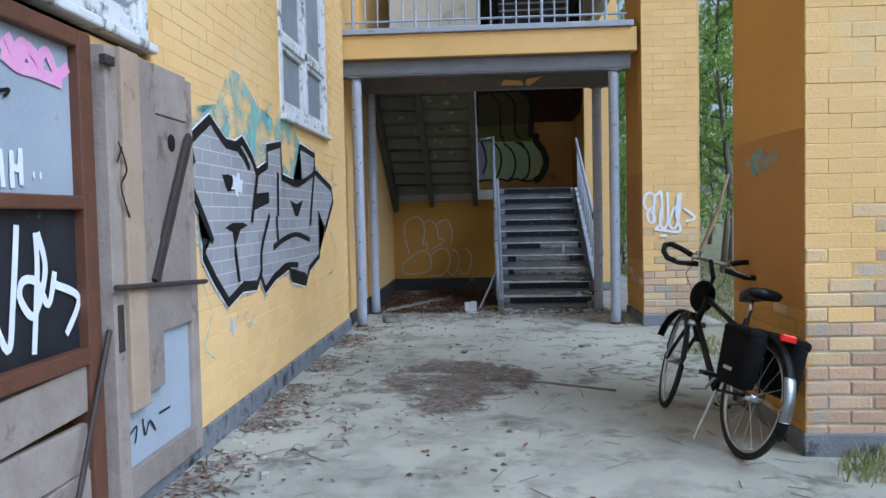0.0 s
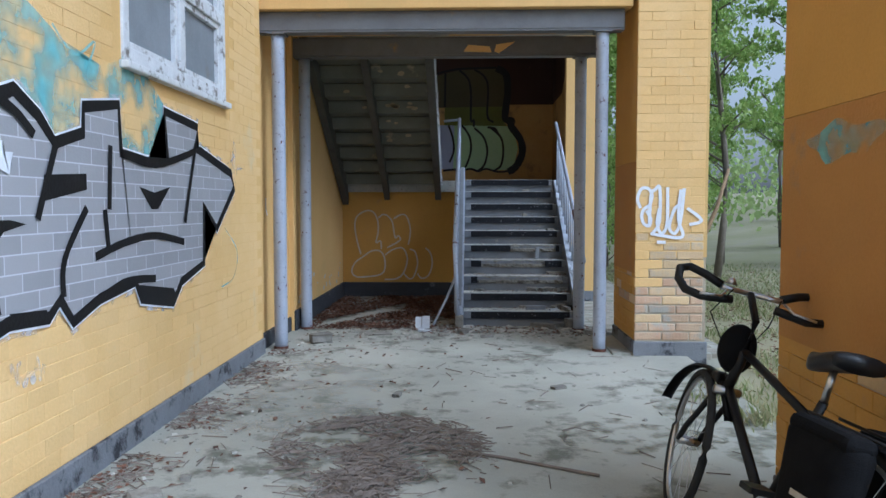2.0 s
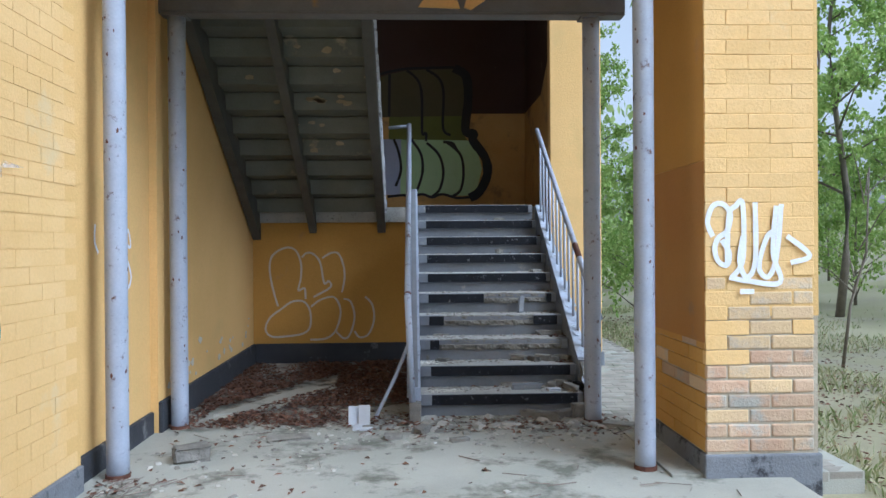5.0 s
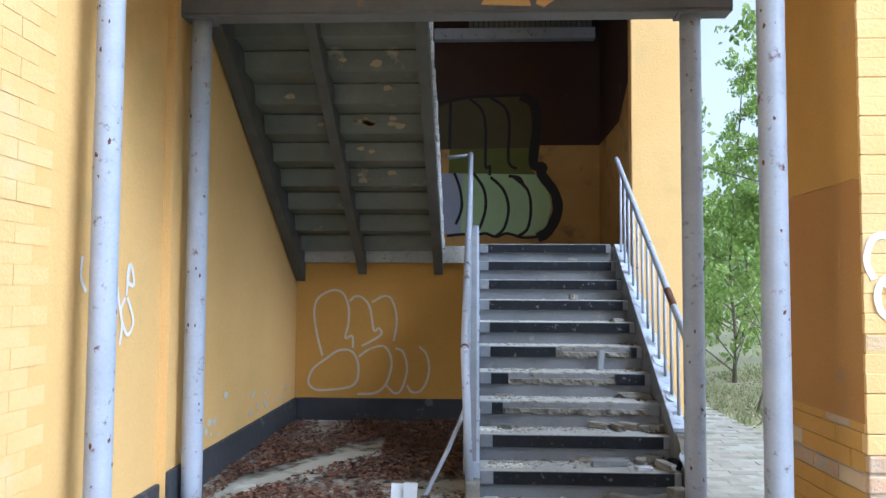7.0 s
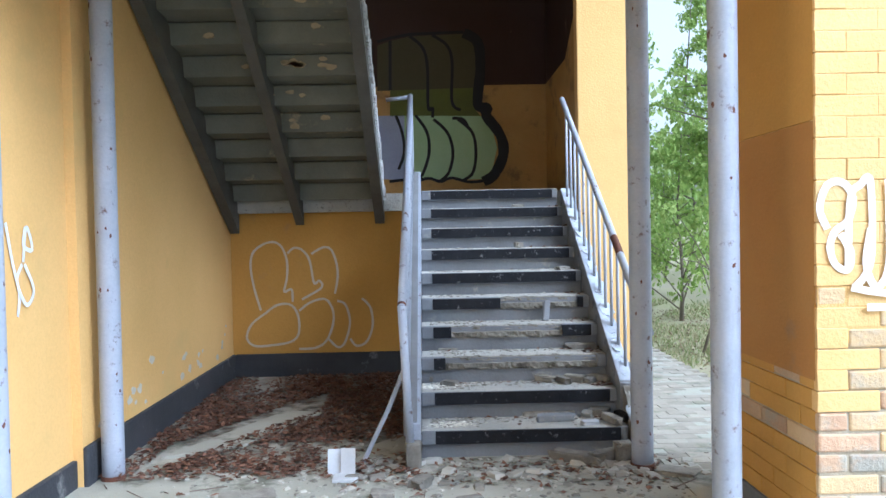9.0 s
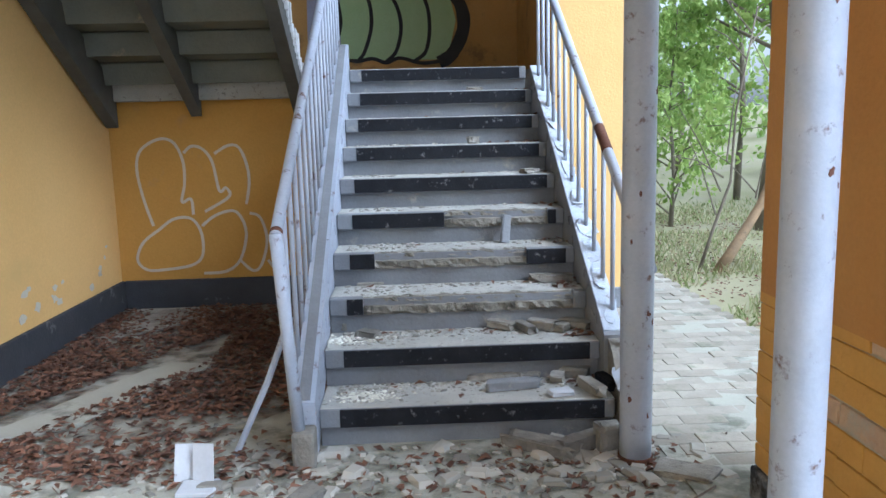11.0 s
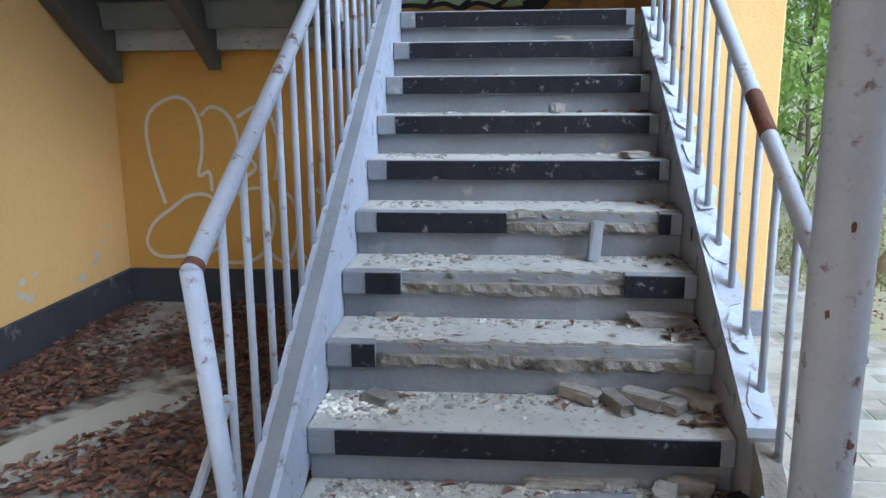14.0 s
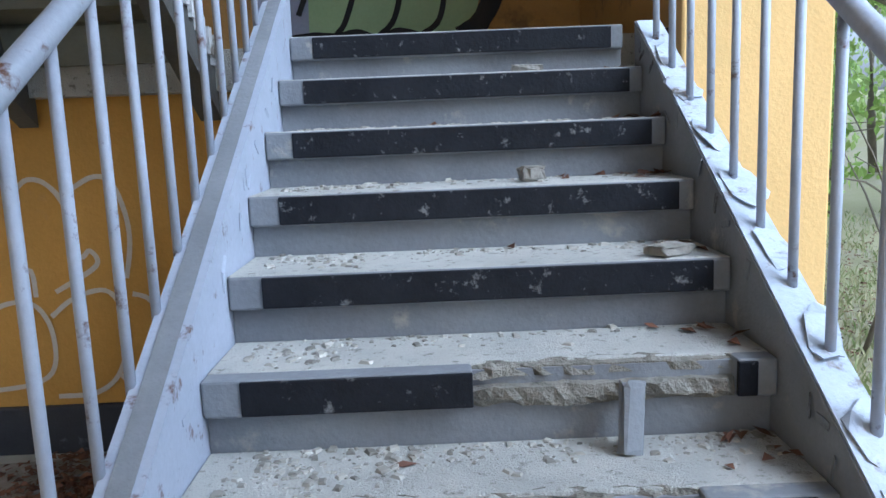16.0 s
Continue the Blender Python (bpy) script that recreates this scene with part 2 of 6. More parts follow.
def glassy(name, tint, rough=0.1):
    m = bpy.data.materials.new(name)
    m.use_nodes = True
    b = m.node_tree.nodes["Principled BSDF"]
    b.inputs["Base Color"].default_value = (*tint, 1)
    b.inputs["Roughness"].default_value = rough
    b.inputs["Transmission Weight"].default_value = 0.85
    return m


def mist(name, colour, scale, amount):
    """Thin sprayed paint that lets the wall show through in flecks."""
    m = mat(name, colour, None, 3.0, 0.7, bump=0.2)
    nt = m.node_tree
    geo = nt.nodes.new("ShaderNodeNewGeometry")
    t = nt.nodes.new("ShaderNodeTexNoise")
    t.inputs["Scale"].default_value, t.inputs["Detail"].default_value = scale, 5.0
    nt.links.new(geo.outputs["Position"], t.inputs["Vector"])
    r = nt.nodes.new("ShaderNodeMapRange")
    r.inputs["From Min"].default_value, r.inputs["From Max"].default_value = 0.6 - amount * 0.3, 0.95 - amount * 0.3
    nt.links.new(t.outputs["Fac"], r.inputs["Value"])
    tr = nt.nodes.new("ShaderNodeBsdfTransparent")
    ms = nt.nodes.new("ShaderNodeMixShader")
    nt.links.new(r.outputs[0], ms.inputs[0])
    nt.links.new(tr.outputs[0], ms.inputs[1])
    nt.links.new(nt.nodes["Principled BSDF"].outputs[0], ms.inputs[2])
    nt.links.new(ms.outputs[0], nt.nodes["Material Output"].inputs["Surface"])
    return m


M["mist_teal"] = mist("teal_spray_mist", (0.22, 0.58, 0.64), 4.5, 0.72)
M["mist_white"] = mist("white_spray_mist", (0.75, 0.77, 0.85), 7.0, 0.45)
M["moss"] = mist("moss_and_dirt", (0.2, 0.19, 0.13), 9.0, 0.5)
M["dust"] = mist("pale_dust", (0.5, 0.48, 0.42), 3.0, 0.5)
M["leaf_litter"] = mist("dark_leaf_litter", (0.12, 0.07, 0.05), 9.0, 0.6)

# ---- mesh helpers ----


def finish(name, bm, material, parent=None, label="", smooth=False):
    me = bpy.data.meshes.new(name)
    bm.normal_update()
    bm.to_mesh(me)
    bm.free()
    me.materials.append(material)
    if smooth:
        for p in me.polygons:
            p.use_smooth = True
    ob = new(name, me)
    if parent is not None:
        ob.parent = parent
    if label:
        tagged(ob, label)
    return ob


def part(name, bm, material, parent, label="", smooth=False):
    """One mesh under a thing; coordinates are those of the world, the thing's own frame is taken off."""
    m = Matrix.Identity(4)
    o = parent
    while o is not None:
        m = o.matrix_basis @ m
        o = o.parent
    bmesh.ops.transform(bm, matrix=m.inverted(), verts=bm.verts)
    return finish(name, bm, material, parent, label, smooth)


def thing(name, x, y, z, label, category, group="", kind=""):
    ob = new(name)
    ob.empty_display_size = 0.1
    ob.matrix_basis = pose(x, y, z)
    return tagged(ob, label, category, group, kind)


def structure(name, bm, material, label, category, smooth=False):
    return tagged(finish(name, bm, material, None, "", smooth), label, category, kind="structure")


def add_box(bm, x0, x1, y0, y1, z0, z1, m=None, bevel=0.0):
    r = bmesh.ops.create_cube(bm, size=1)
    vs = r["verts"]
    t = Matrix.Translation(((x0 + x1) / 2, (y0 + y1) / 2, (z0 + z1) / 2)) @ Matrix.Diagonal((abs(x1 - x0), abs(y1 - y0), abs(z1 - z0), 1))
    bmesh.ops.transform(bm, matrix=(m @ t) if m else t, verts=vs)
    if bevel:
        es = list({e for v in vs for e in v.link_edges})
        bmesh.ops.bevel(bm, geom=es, offset=bevel, segments=2, affect="EDGES", profile=0.5)


def box(x0, x1, y0, y1, z0, z1, bevel=0.0):
    bm = bmesh.new()
    add_box(bm, x0, x1, y0, y1, z0, z1, None, bevel)
    return bm


def add_tube(bm, pts, r, seg=10, closed=False, r2=None):
    """A round tube through the points."""
    pts = [Vector(p) for p in pts]
    rings, n = [], len(pts)
    for i, p in enumerate(pts):
        a = pts[i - 1] if (i or closed) else p
        b = pts[(i + 1) % n] if (i < n - 1 or closed) else p
        d = (b - a).normalized()
        u = d.cross(Vector((0, 0, 1)))
        u = (u if u.length > 0.02 else Vector((1, 0, 0))).normalized()
        v = d.cross(u)
        rr = r if r2 is None else r + (r2 - r) * i / max(1, n - 1)
        rings.append([bm.verts.new(p + rr * (math.cos(k * math.tau / seg) * u + math.sin(k * math.tau / seg) * v)) for k in range(seg)])
    for i in range(n if closed else n - 1):
        a, b = rings[i], rings[(i + 1) % n]
        for k in range(seg):
            bm.faces.new((a[k], a[(k + 1) % seg], b[(k + 1) % seg], b[k]))
    if not closed:
        bm.faces.new(rings[0][::-1])
        bm.faces.new(rings[-1])


def tube(pts, r, seg=10, closed=False, r2=None):
    bm = bmesh.new()
    add_tube(bm, pts, r, seg, closed, r2)
    return bm


def prism(poly, axis, a, b):
    """A polygon in the plane across an axis, drawn out from a to b along it."""
    bm = bmesh.new()

    def put(p, c):
        return {"x": (c, p[0], p[1]), "y": (p[0], c, p[1]), "z": (p[0], p[1], c)}[axis]
    lo = [bm.verts.new(put(p, a)) for p in poly]
    hi = [bm.verts.new(put(p, b)) for p in poly]
    k = len(poly)
    bm.faces.new(lo)
    bm.faces.new(hi[::-1])
    for i in range(k):
        bm.faces.new((lo[i], hi[i], hi[(i + 1) % k], lo[(i + 1) % k]))
    bmesh.ops.recalc_face_normals(bm, faces=bm.faces)
    return bm


def floor_z(x, y):
    """The slab falls a little towards the open side."""
    return -0.012 * max(0.0, 10 - y) * min(1.3, max(0.0, (x + 1.3) / 2.9))

# ---- setting ----
# concrete slab under the passage
bm = bmesh.new()
nx, ny = 24, 60
X0, X1, Y0, Y1 = -1.42, 2.62, -4.0, 16.0
grid = [[bm.verts.new((X0 + (X1 - X0) * i / nx, Y0 + (Y1 - Y0) * j / ny, floor_z(X0 + (X1 - X0) * i / nx, Y0 + (Y1 - Y0) * j / ny) + 0.004 * noise.noise((i * 0.6, j * 0.5, 0)))) for j in range(ny + 1)] for i in range(nx + 1)]
for i in range(nx):
    for j in range(ny):
        bm.faces.new((grid[i][j], grid[i + 1][j], grid[i + 1][j + 1], grid[i][j + 1]))
rim = bmesh.ops.extrude_face_region(bm, geom=bm.faces[:])
bmesh.ops.translate(bm, verts=[v for v in rim["geom"] if isinstance(v, bmesh.types.BMVert)], vec=(0, 0, -0.3))
bmesh.ops.recalc_face_normals(bm, faces=bm.faces)
floor = structure("floor", bm, M["concrete"], "worn cracked grey concrete floor strewn with debris", "floor")

# ground sheet to the horizon
bm = bmesh.new()
rings = [0.0, 3, 6, 9, 12, 16, 22, 30, 45, 70, 120, 300, 900]
prev = None
for r in rings:
    if r == 0:
        prev = [bm.verts.new((4, 8, -0.12))]
        continue
    cur = []
    for k in range(48):
        a = k * math.tau / 48
        x, y = 4 + r * math.cos(a), 8 + r * math.sin(a)
        bank = max(0.0, x - 9) * 0.13 if x < 34 else 3.25
        cur.append(bm.verts.new((x, y, -0.12 + (0.05 * noise.noise((x * 0.3, y * 0.3, 0)) if r > 4 else 0) + bank)))
    for k in range(48):
        if len(prev) == 1:
            bm.faces.new((prev[0], cur[k], cur[(k + 1) % 48]))
        else:
            bm.faces.new((prev[k], cur[k], cur[(k + 1) % 48], prev[(k + 1) % 48]))
    prev = cur
ground = structure("ground", bm, M["soil"], "grassy ground with bare earth and dead leaves", "ground", True)

WALL = -1.30


def wall_with_holes(y0, y1, z0, z1, holes):
    """Rectangles of a wall along y that leave the holes free."""
    ys = sorted({y0, y1, *[h[0] for h in holes], *[h[1] for h in holes]})
    zs = sorted({z0, z1, *[h[2] for h in holes], *[h[3] for h in holes]})
    out = []
    for a, b in zip(ys, ys[1:]):
        for c, d in zip(zs, zs[1:]):
            if not any(h[0] <= a and b <= h[1] and h[2] <= c and d <= h[3] for h in holes):
                out.append((a, b, c, d))
    return out


HOLES = [(6.66, 8.4, 2.18, 3.75), (2.3, 4.22, 2.12, 3.75), (2.3, 3.62, -0.2, 2.12)]
bm = bmesh.new()
for a, b, c, d in wall_with_holes(-4, 9.45, -0.2, 7.0, HOLES):
    add_box(bm, WALL - 0.4, WALL - 0.004, a, b, c, d)
add_box(bm, WALL - 0.4, WALL - 0.06, 9.45, 10.72, -0.2, 7.0)
add_box(bm, WALL - 0.4, WALL - 0.006, 10.72, 16.0, -0.2, 7.0)
wall_left = structure("wall_west", bm, M["ochre"], "yellow ochre painted brick wall with graffiti", "wall")
# room behind the facade, so that the windows look into a dark space
bm = bmesh.new()
add_box(bm, -4.2, -4.0, -4, 9.5, -0.2, 7)
add_box(bm, -4.0, -1.7, 9.3, 9.5, -0.2, 7)
add_box(bm, -4.0, -1.7, -4, -3.8, -0.2, 7)
add_box(bm, -4.0, -1.7, -3.8, 9.3, 6.8, 7)
add_box(bm, -4.0, -1.7, -3.8, 9.3, -0.2, 0)
structure("wall_room", bm, M["cream"], "plain plaster walls of the dark room inside", "wall")

# grey plinth along the wall
bm = bmesh.new()
add_box(bm, WALL - 0.01, WALL + 0.02, 3.7, 9.44, -0.1, 0.14, None, 0.008)
structure("baseboard_west", bm, M["plinth"], "flaking grey painted plinth strip along the wall", "plinth")
bm = bmesh.new()
add_box(bm, WALL - 0.07, WALL - 0.035, 9.45, 10.72, -0.1, 0.15, None, 0.008)
add_box(bm, WALL - 0.01, WALL + 0.02, 10.72, 13.93, -0.1, 0.22, None, 0.01)
add_box(bm, WALL + 0.02, 0.55, 13.9, 13.94, -0.1, 0.22, None, 0.01)
structure("baseboard_stairwell", bm, M["plinth_dark"], "dark grey plinth strip round the stairwell foot", "plinth")

# walls of the stairwell
structure("wall_under_landing", box(WALL - 0.01, 1.95, 13.94, 14.1, -0.2, 1.6), M["brown"], "brown ochre wall under the stair landing", "wall")
structure("wall_landing_lower", box(WALL - 0.05, 2.05, 15.5, 15.8, 1.5, 3.08), M["stair_ochre"], "dirty ochre lower part of the landing wall", "wall")
structure("wall_landing_upper", box(WALL - 0.05, 2.05, 15.504, 15.8, 3.08, 7.0), M["stair_brown"], "dark brown upper landing wall", "wall")
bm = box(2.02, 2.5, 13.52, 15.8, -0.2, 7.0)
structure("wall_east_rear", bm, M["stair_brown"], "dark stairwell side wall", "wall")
structure("wall_east_dado", prism([(13.54, 1.75), (15.5, 1.75), (15.5, 3.08), (14.2, 3.08), (13.54, 3.5)], "x", 2.012, 2.03), M["stair_ochre"], "dirty ochre dado on the stairwell side wall", "wall")
rear_pier = structure("wall_rear_pier", box(1.97, 2.52, 13.38, 13.52, -0.2, 7.0, 0.01), M["ochre"], "bright yellow painted rear pier", "wall")
structure("baseboard_rear_pier", box(1.96, 2.54, 13.36, 13.53, -0.2, 0.16, 0.008), M["plinth"], "grey plinth of the rear pier", "plinth")

# piers of the passage: cores, the facing bricks follow at the end of the file
PIERS = {"wall_pier_front": (2.12, 2.8, 4.9, 6.15), "wall_pier_rear": (2.14, 2.79, 9.48, 10.5)}
pier_obs = {}
for name, (x0, x1, y0, y1) in PIERS.items():
    bm = box(x0 + 0.003, x1 - 0.003, y0 + 0.003, y1 - 0.003, 0.9, 7.0)
    structure(name + "_foot", box(x0 + 0.007, x1 - 0.007, y0 + 0.007, y1 - 0.007, -0.3, 0.9), M["mortar_grey"], "bare grey mortar at the foot of the pier", "pier")
    pier_obs[name] = structure(name, bm, M["mortar"], "yellow painted brick pier, worn bare at the foot", "pier")
    structure(name + "_plinth", box(x0 - 0.012, x1 + 0.012, y0 - 0.012, y1 + 0.012, -0.3, floor_z(x0, y0) + 0.13, 0.01), M["plinth"], "chipped grey plinth of the brick pier", "plinth")
    bm = box(x0 - 0.004, x0 + 0.014, y0 + 0.015, y1 - 0.005, 1.78, 7.0)
    structure(name + "_render_upper", bm, M["brown"], "brown ochre painted side of the pier", "plaster")
    bm = box(x0 - 0.004, x0 + 0.014, y0 + 0.015, y1 - 0.005, 0.75, 1.776)
    structure(name + "_render_lower", bm, M["brown_low"], "darker brown painted lower side of the pier", "plaster")

# first floor: slab, ceiling and beams
ceil = bmesh.new()
for k in range(6):
    a = -1.33 + k * 0.575
    add_box(ceil, a, a + 0.569, 9.74, 10.78, 3.2 + 0.01 * (k % 3), 3.24)
tagged(finish("ceiling_passage", ceil, M["ochre"]), "flaking ochre ceiling boards between the steel beams", "ceiling", kind="structure")
structure("ceiling_slab", box(-1.36, 2.1, 9.66, 11.05, 3.25, 3.46), M["cream"], "concrete floor slab of the storey above", "slab")
structure("trim_fascia", box(-1.36, 2.1, 9.52, 9.66, 3.18, 3.45, 0.006), M["ochre"], "ochre painted fascia board under the balcony", "fascia")
structure("trim_balcony_edge", box(-1.36, 2.06, 9.48, 9.7, 3.454, 3.52, 0.008), M["steel"], "grey painted balcony edge strip", "trim")


def h_beam(name, x0, x1, y, z0, z1, label):
    t = thing(name, x0, y, z0, label, "beam")
    part("web", box(x0, x1, y - 0.012, y + 0.012, z0 + 0.016, z1 - 0.016), M["steel_dark"], t)
    part("flange", box(x0, x1, y - 0.07, y + 0.07, z0, z0 + 0.016, 0.003), M["steel_dark"], t)
    part("flange", box(x0, x1, y - 0.07, y + 0.07, z1 - 0.016, z1, 0.003), M["steel_dark"], t)
    part("face_board", box(x0, x1, y - 0.075, y - 0.055, z0 + 0.018, z1 - 0.018, 0.003), M["steel_dark"], t)
    return t


h_beam("steel_beam", -1.36, 2.04, 9.67, 2.985, 3.175, "grey painted steel beam under the balcony front")
h_beam("steel_beam", -1.36, 2.06, 10.86, 2.985, 3.19, "grey steel beam with peeling ochre flakes at the stair")


def post(x, y, r, group):
    t = thing("steel_post", x, y, floor_z(x, y), "round grey-blue steel post with chipped paint", "post", group)
    seg = 20
    bm = bmesh.new()
    zs = [floor_z(x, y) - 0.02 + k * 0.15 for k in range(21)]
    zs[-1] = 2.985
    add_tube(bm, [(x + 0.0008 * noise.noise((k, x, 0)), y, z) for k, z in enumerate(zs)], r, seg)
    part("shaft", bm, M["steel"], t, "", True)
    part("cap_plate", box(x - r - 0.02, x + r + 0.02, y - r - 0.02, y + r + 0.02, 2.972, 2.986), M["steel_dark"], t)
    part("collar", tube([(x, y, floor_z(x, y) - 0.01), (x, y, floor_z(x, y) + 0.025)], r + 0.006, seg), M["rust"], t, "rust-chipped post foot")
    # chipped spots in the paint
    rng = random.Random(int(1000 * (x + 3 * y)))
    for k in range(12):
        a, z, q = rng.uniform(-2.9, 0.2), rng.uniform(0.2, 2.9), rng.uniform(0.004, 0.011)
        bm = bmesh.new()
        rim = [((r + 0.0008) , (q * rng.uniform(0.4, 1.1)) * math.cos(j), q * 1.6 * rng.uniform(0.4, 1.3) * math.sin(j)) for j in [i * math.tau / 9 for i in range(9)]]
        bm.faces.new([bm.verts.new(p) for p in rim])
        for f in bmesh.ops.extrude_face_region(bm, geom=bm.faces[:])["geom"]:
            if isinstance(f, bmesh.types.BMVert):
                f.co.x -= 0.004
        bmesh.ops.recalc_face_normals(bm, faces=bm.faces)
        bmesh.ops.transform(bm, matrix=Matrix.Translation((x, y, z)) @ Matrix.Rotation(a, 4, "Z"), verts=bm.verts)
        part("paint_chip", bm, M["rust"], t)
    return t


for x, y, r in ((-1.19, 9.67, 0.062), (-1.2, 10.86, 0.062), (1.82, 10.85, 0.062), (1.85, 9.67, 0.06)):
    post(x, y, r, "steel posts of the passage")

# ---- lower flight of stairs ----
RISE, RUN, N1 = 0.175, 0.2733, 11.08
SX0, SX1 = 0.55, 1.8
WORN = {3: (0.13, 0.95), 4: (0.17, 0.8), 5: (0.47, 0.93)}
stairs = thing("staircase", 1.2, N1, 0, "grey concrete stairs with black nosing strips, crumbling edges and dust", "stairs")


def crumbled_edge(x0, x1, y, z, seed):
    """Broken nosing: a stepped, jagged bar of concrete set back from the edge."""
    bm = bmesh.new()
    k = int((x1 - x0) / 0.022)
    rows = [(0.06, 0.0), (0.04, -0.01), (0.036, -0.03), (0.056, -0.036), (0.05, -0.044), (0.016, -0.048), (0.014, -0.074), (0.02, -0.09), (0.05, -0.092)]
    vs = []
    for i in range(k + 1):
        x = x0 + (x1 - x0) * i / k
        col = []
        for j, (dy, dz) in enumerate(rows):
            col.append(bm.verts.new((x, y + dy + 0.016 * noise.noise((x * 14, seed, j)) + 0.012 * noise.noise((x * 45, seed, j * 3)), z + dz + 0.006 * noise.noise((x * 25, seed + 9, j)))))
        vs.append(col)
    for i in range(k):
        for j in range(len(rows) - 1):
            bm.faces.new((vs[i][j], vs[i][j + 1], vs[i + 1][j + 1], vs[i + 1][j]))
    return bm


for s in range(1, 11):
    y, z = N1 + (s - 1) * RUN, RISE * s
    step = part("step", box(SX0, SX1, y + 0.035, y + RUN + (0.04 if s < 10 else 0.0), z - RISE - 0.02, z - 0.012), M["stair_grey"], stairs)
    w0, w1 = WORN.get(s, (2, 2))
    a, b = SX0 + w0 * (SX1 - SX0), SX0 + w1 * (SX1 - SX0)
    spans = [(SX0, SX1)] if s not in WORN else [(SX0, a), (b, SX1)]
    # dusty tread, thin slab with a rounded worn lip
    part("tread", box(SX0, SX1, y + (0.05 if s in WORN else 0.004), y + RUN + 0.03, z - 0.03, z, 0.006), M["tread"], stairs)
    for p, q in spans:
        if q - p < 0.03:
            continue
        part("nosing", box(p, q, y, y + 0.06, z - 0.088, z - 0.002, 0.007), M["stair_grey"], stairs)
        l0, l1 = max(p, SX0 + 0.085), min(q, SX1 - 0.045)
        if l1 - l0 > 0.04:
            part("nosing_strip", box(l0, l1, y - 0.005, y + 0.012, z - 0.084, z - 0.006, 0.003), M["strip"], stairs, "black rubber nosing strip with scuffs")
    if s in WORN:
        part("broken_edge", crumbled_edge(a, b, y, z, s * 3.1), M["broken_edge"], stairs, "crumbled concrete edge")

# landing
structure("landing", box(WALL - 0.01, 2.02, N1 + 9 * RUN + 0.27, 15.5, 1.58, 1.745), M["tread"], "dusty concrete stair landing", "landing")


def slope_z(y, off):
    return (y - N1) / RUN * RISE + RISE + off


def stringer(name, x0, x1, y0, y1, up, down, material, label, foot=None):
    poly = [(y0, slope_z(y0, up)), (y1, slope_z(y1, up)), (y1, slope_z(y1, -down)), (y0, max(-0.02, slope_z(y0, -down)))]
    bm = prism(poly, "x", x0, x1)
    t = thing(name, (x0 + x1) / 2, y0, 0, label, "stair stringer")
    part("cheek", bm, material, t)
    return t


sl = stringer("stair_stringer", 0.46, 0.548, 10.98, 13.62, 0.13, 0.3, M["steel"], "light grey-blue painted stringer with peeling edges")
part("foot_block", box(0.46, 0.55, 10.88, 10.99, -0.02, 0.15, 0.012), M["rubble"], sl, "crumbled stringer foot with flaking paint")
sr = stringer("stair_stringer", 1.802, 1.885, 11.28, 13.38, 0.09, 0.3, M["stair_grey"], "grey stringer broken open at its foot")
part("foot_block", box(1.815, 1.885, 11.02, 11.27, -0.02, 0.2, 0.015), M["rubble"], sr, "broken stringer foot")
part("foot_block", prism([(11.1, 0.2), (11.28, 0.2), (11.28, 0.38), (11.2, 0.33)], "x", 1.82, 1.88), M["rubble"], sr, "broken stringer foot")
rng = random.Random(5)
for ob_, xa, xb in ((sl, 0.548, 0.552), (sr, 1.798, 1.802)):
    bm = bmesh.new()
    for k in range(16):
        y = rng.uniform(11.0 if ob_ is sl else 11.3, 13.3)
        z = slope_z(y, rng.uniform(0.0, 0.06))
        m = Matrix.Translation((xa, y, z)) @ Matrix.Rotation(rng.uniform(0, 3), 4, "X") @ Matrix.Rotation(rng.uniform(-0.5, 0.5), 4, "Z")
        add_box(bm, -0.001, 0.002, -0.008, 0.008, -0.025, 0.025, m)
    tagged(part("paint_flake", bm, M["steel"] if ob_ is sl else M["plinth"], ob_, "curling flakes of paint"), kind="stuff")


def railing(low, high, label, first_post):
    """A handrail from its low to its high end, with balusters standing on the stringer."""
    low, high = Vector(low), Vector(high)
    t = thing("stair_railing", low.x, low.y, 0, label, "railing")

    def on_rail(y):
        return low.lerp(high, (y - low.y) / (high.y - low.y))
    part("handrail", tube([low, on_rail((low.y + high.y) / 2), high], 0.024, 12), M["steel"], t, "", True)
    if first_post:
        part("newel", tube([(low.x + 0.035, low.y + 0.11, 0), low + Vector((0, 0, 0.006))], 0.025, 12), M["steel"], t, "", True)
        part("rust_patch", tube([on_rail(low.y + 0.004), on_rail(low.y + 0.022)], 0.0254, 12), M["rust"], t, "rusty corner of the rail", True)
    else:
        part("rust_patch", tube([on_rail(11.5), on_rail(11.66)], 0.0252, 12), M["rust"], t, "bare rusty stretch of the rail", True)
    y = low.y + (0.19 if first_post else 0.2)
    while y < high.y - 0.03:
        top = on_rail(y)
        part("baluster", tube([(top.x, y, slope_z(y, 0.02) if y > 11.0 else 0.02), top], 0.0115, 8), M["steel"], t, "", True)
        y += 0.168
    return t


rl = railing((0.456, 10.84, 0.945), (0.466, 13.61, 2.63), "grey-blue tubular stair railing with rusty corner", True)
part("top_return", tube([(0.466, 13.61, 2.62), (0.24, 13.62, 2.6)], 0.018, 10), M["steel"], rl, "", True)
part("newel", tube([(0.466, 13.61, 1.75), (0.466, 13.61, 2.63)], 0.022, 10), M["steel"], rl, "", True)
rr = railing((1.878, 10.87, 0.76), (1.84, 13.44, 2.55), "grey-blue tubular railing with worn paint and rust", False)
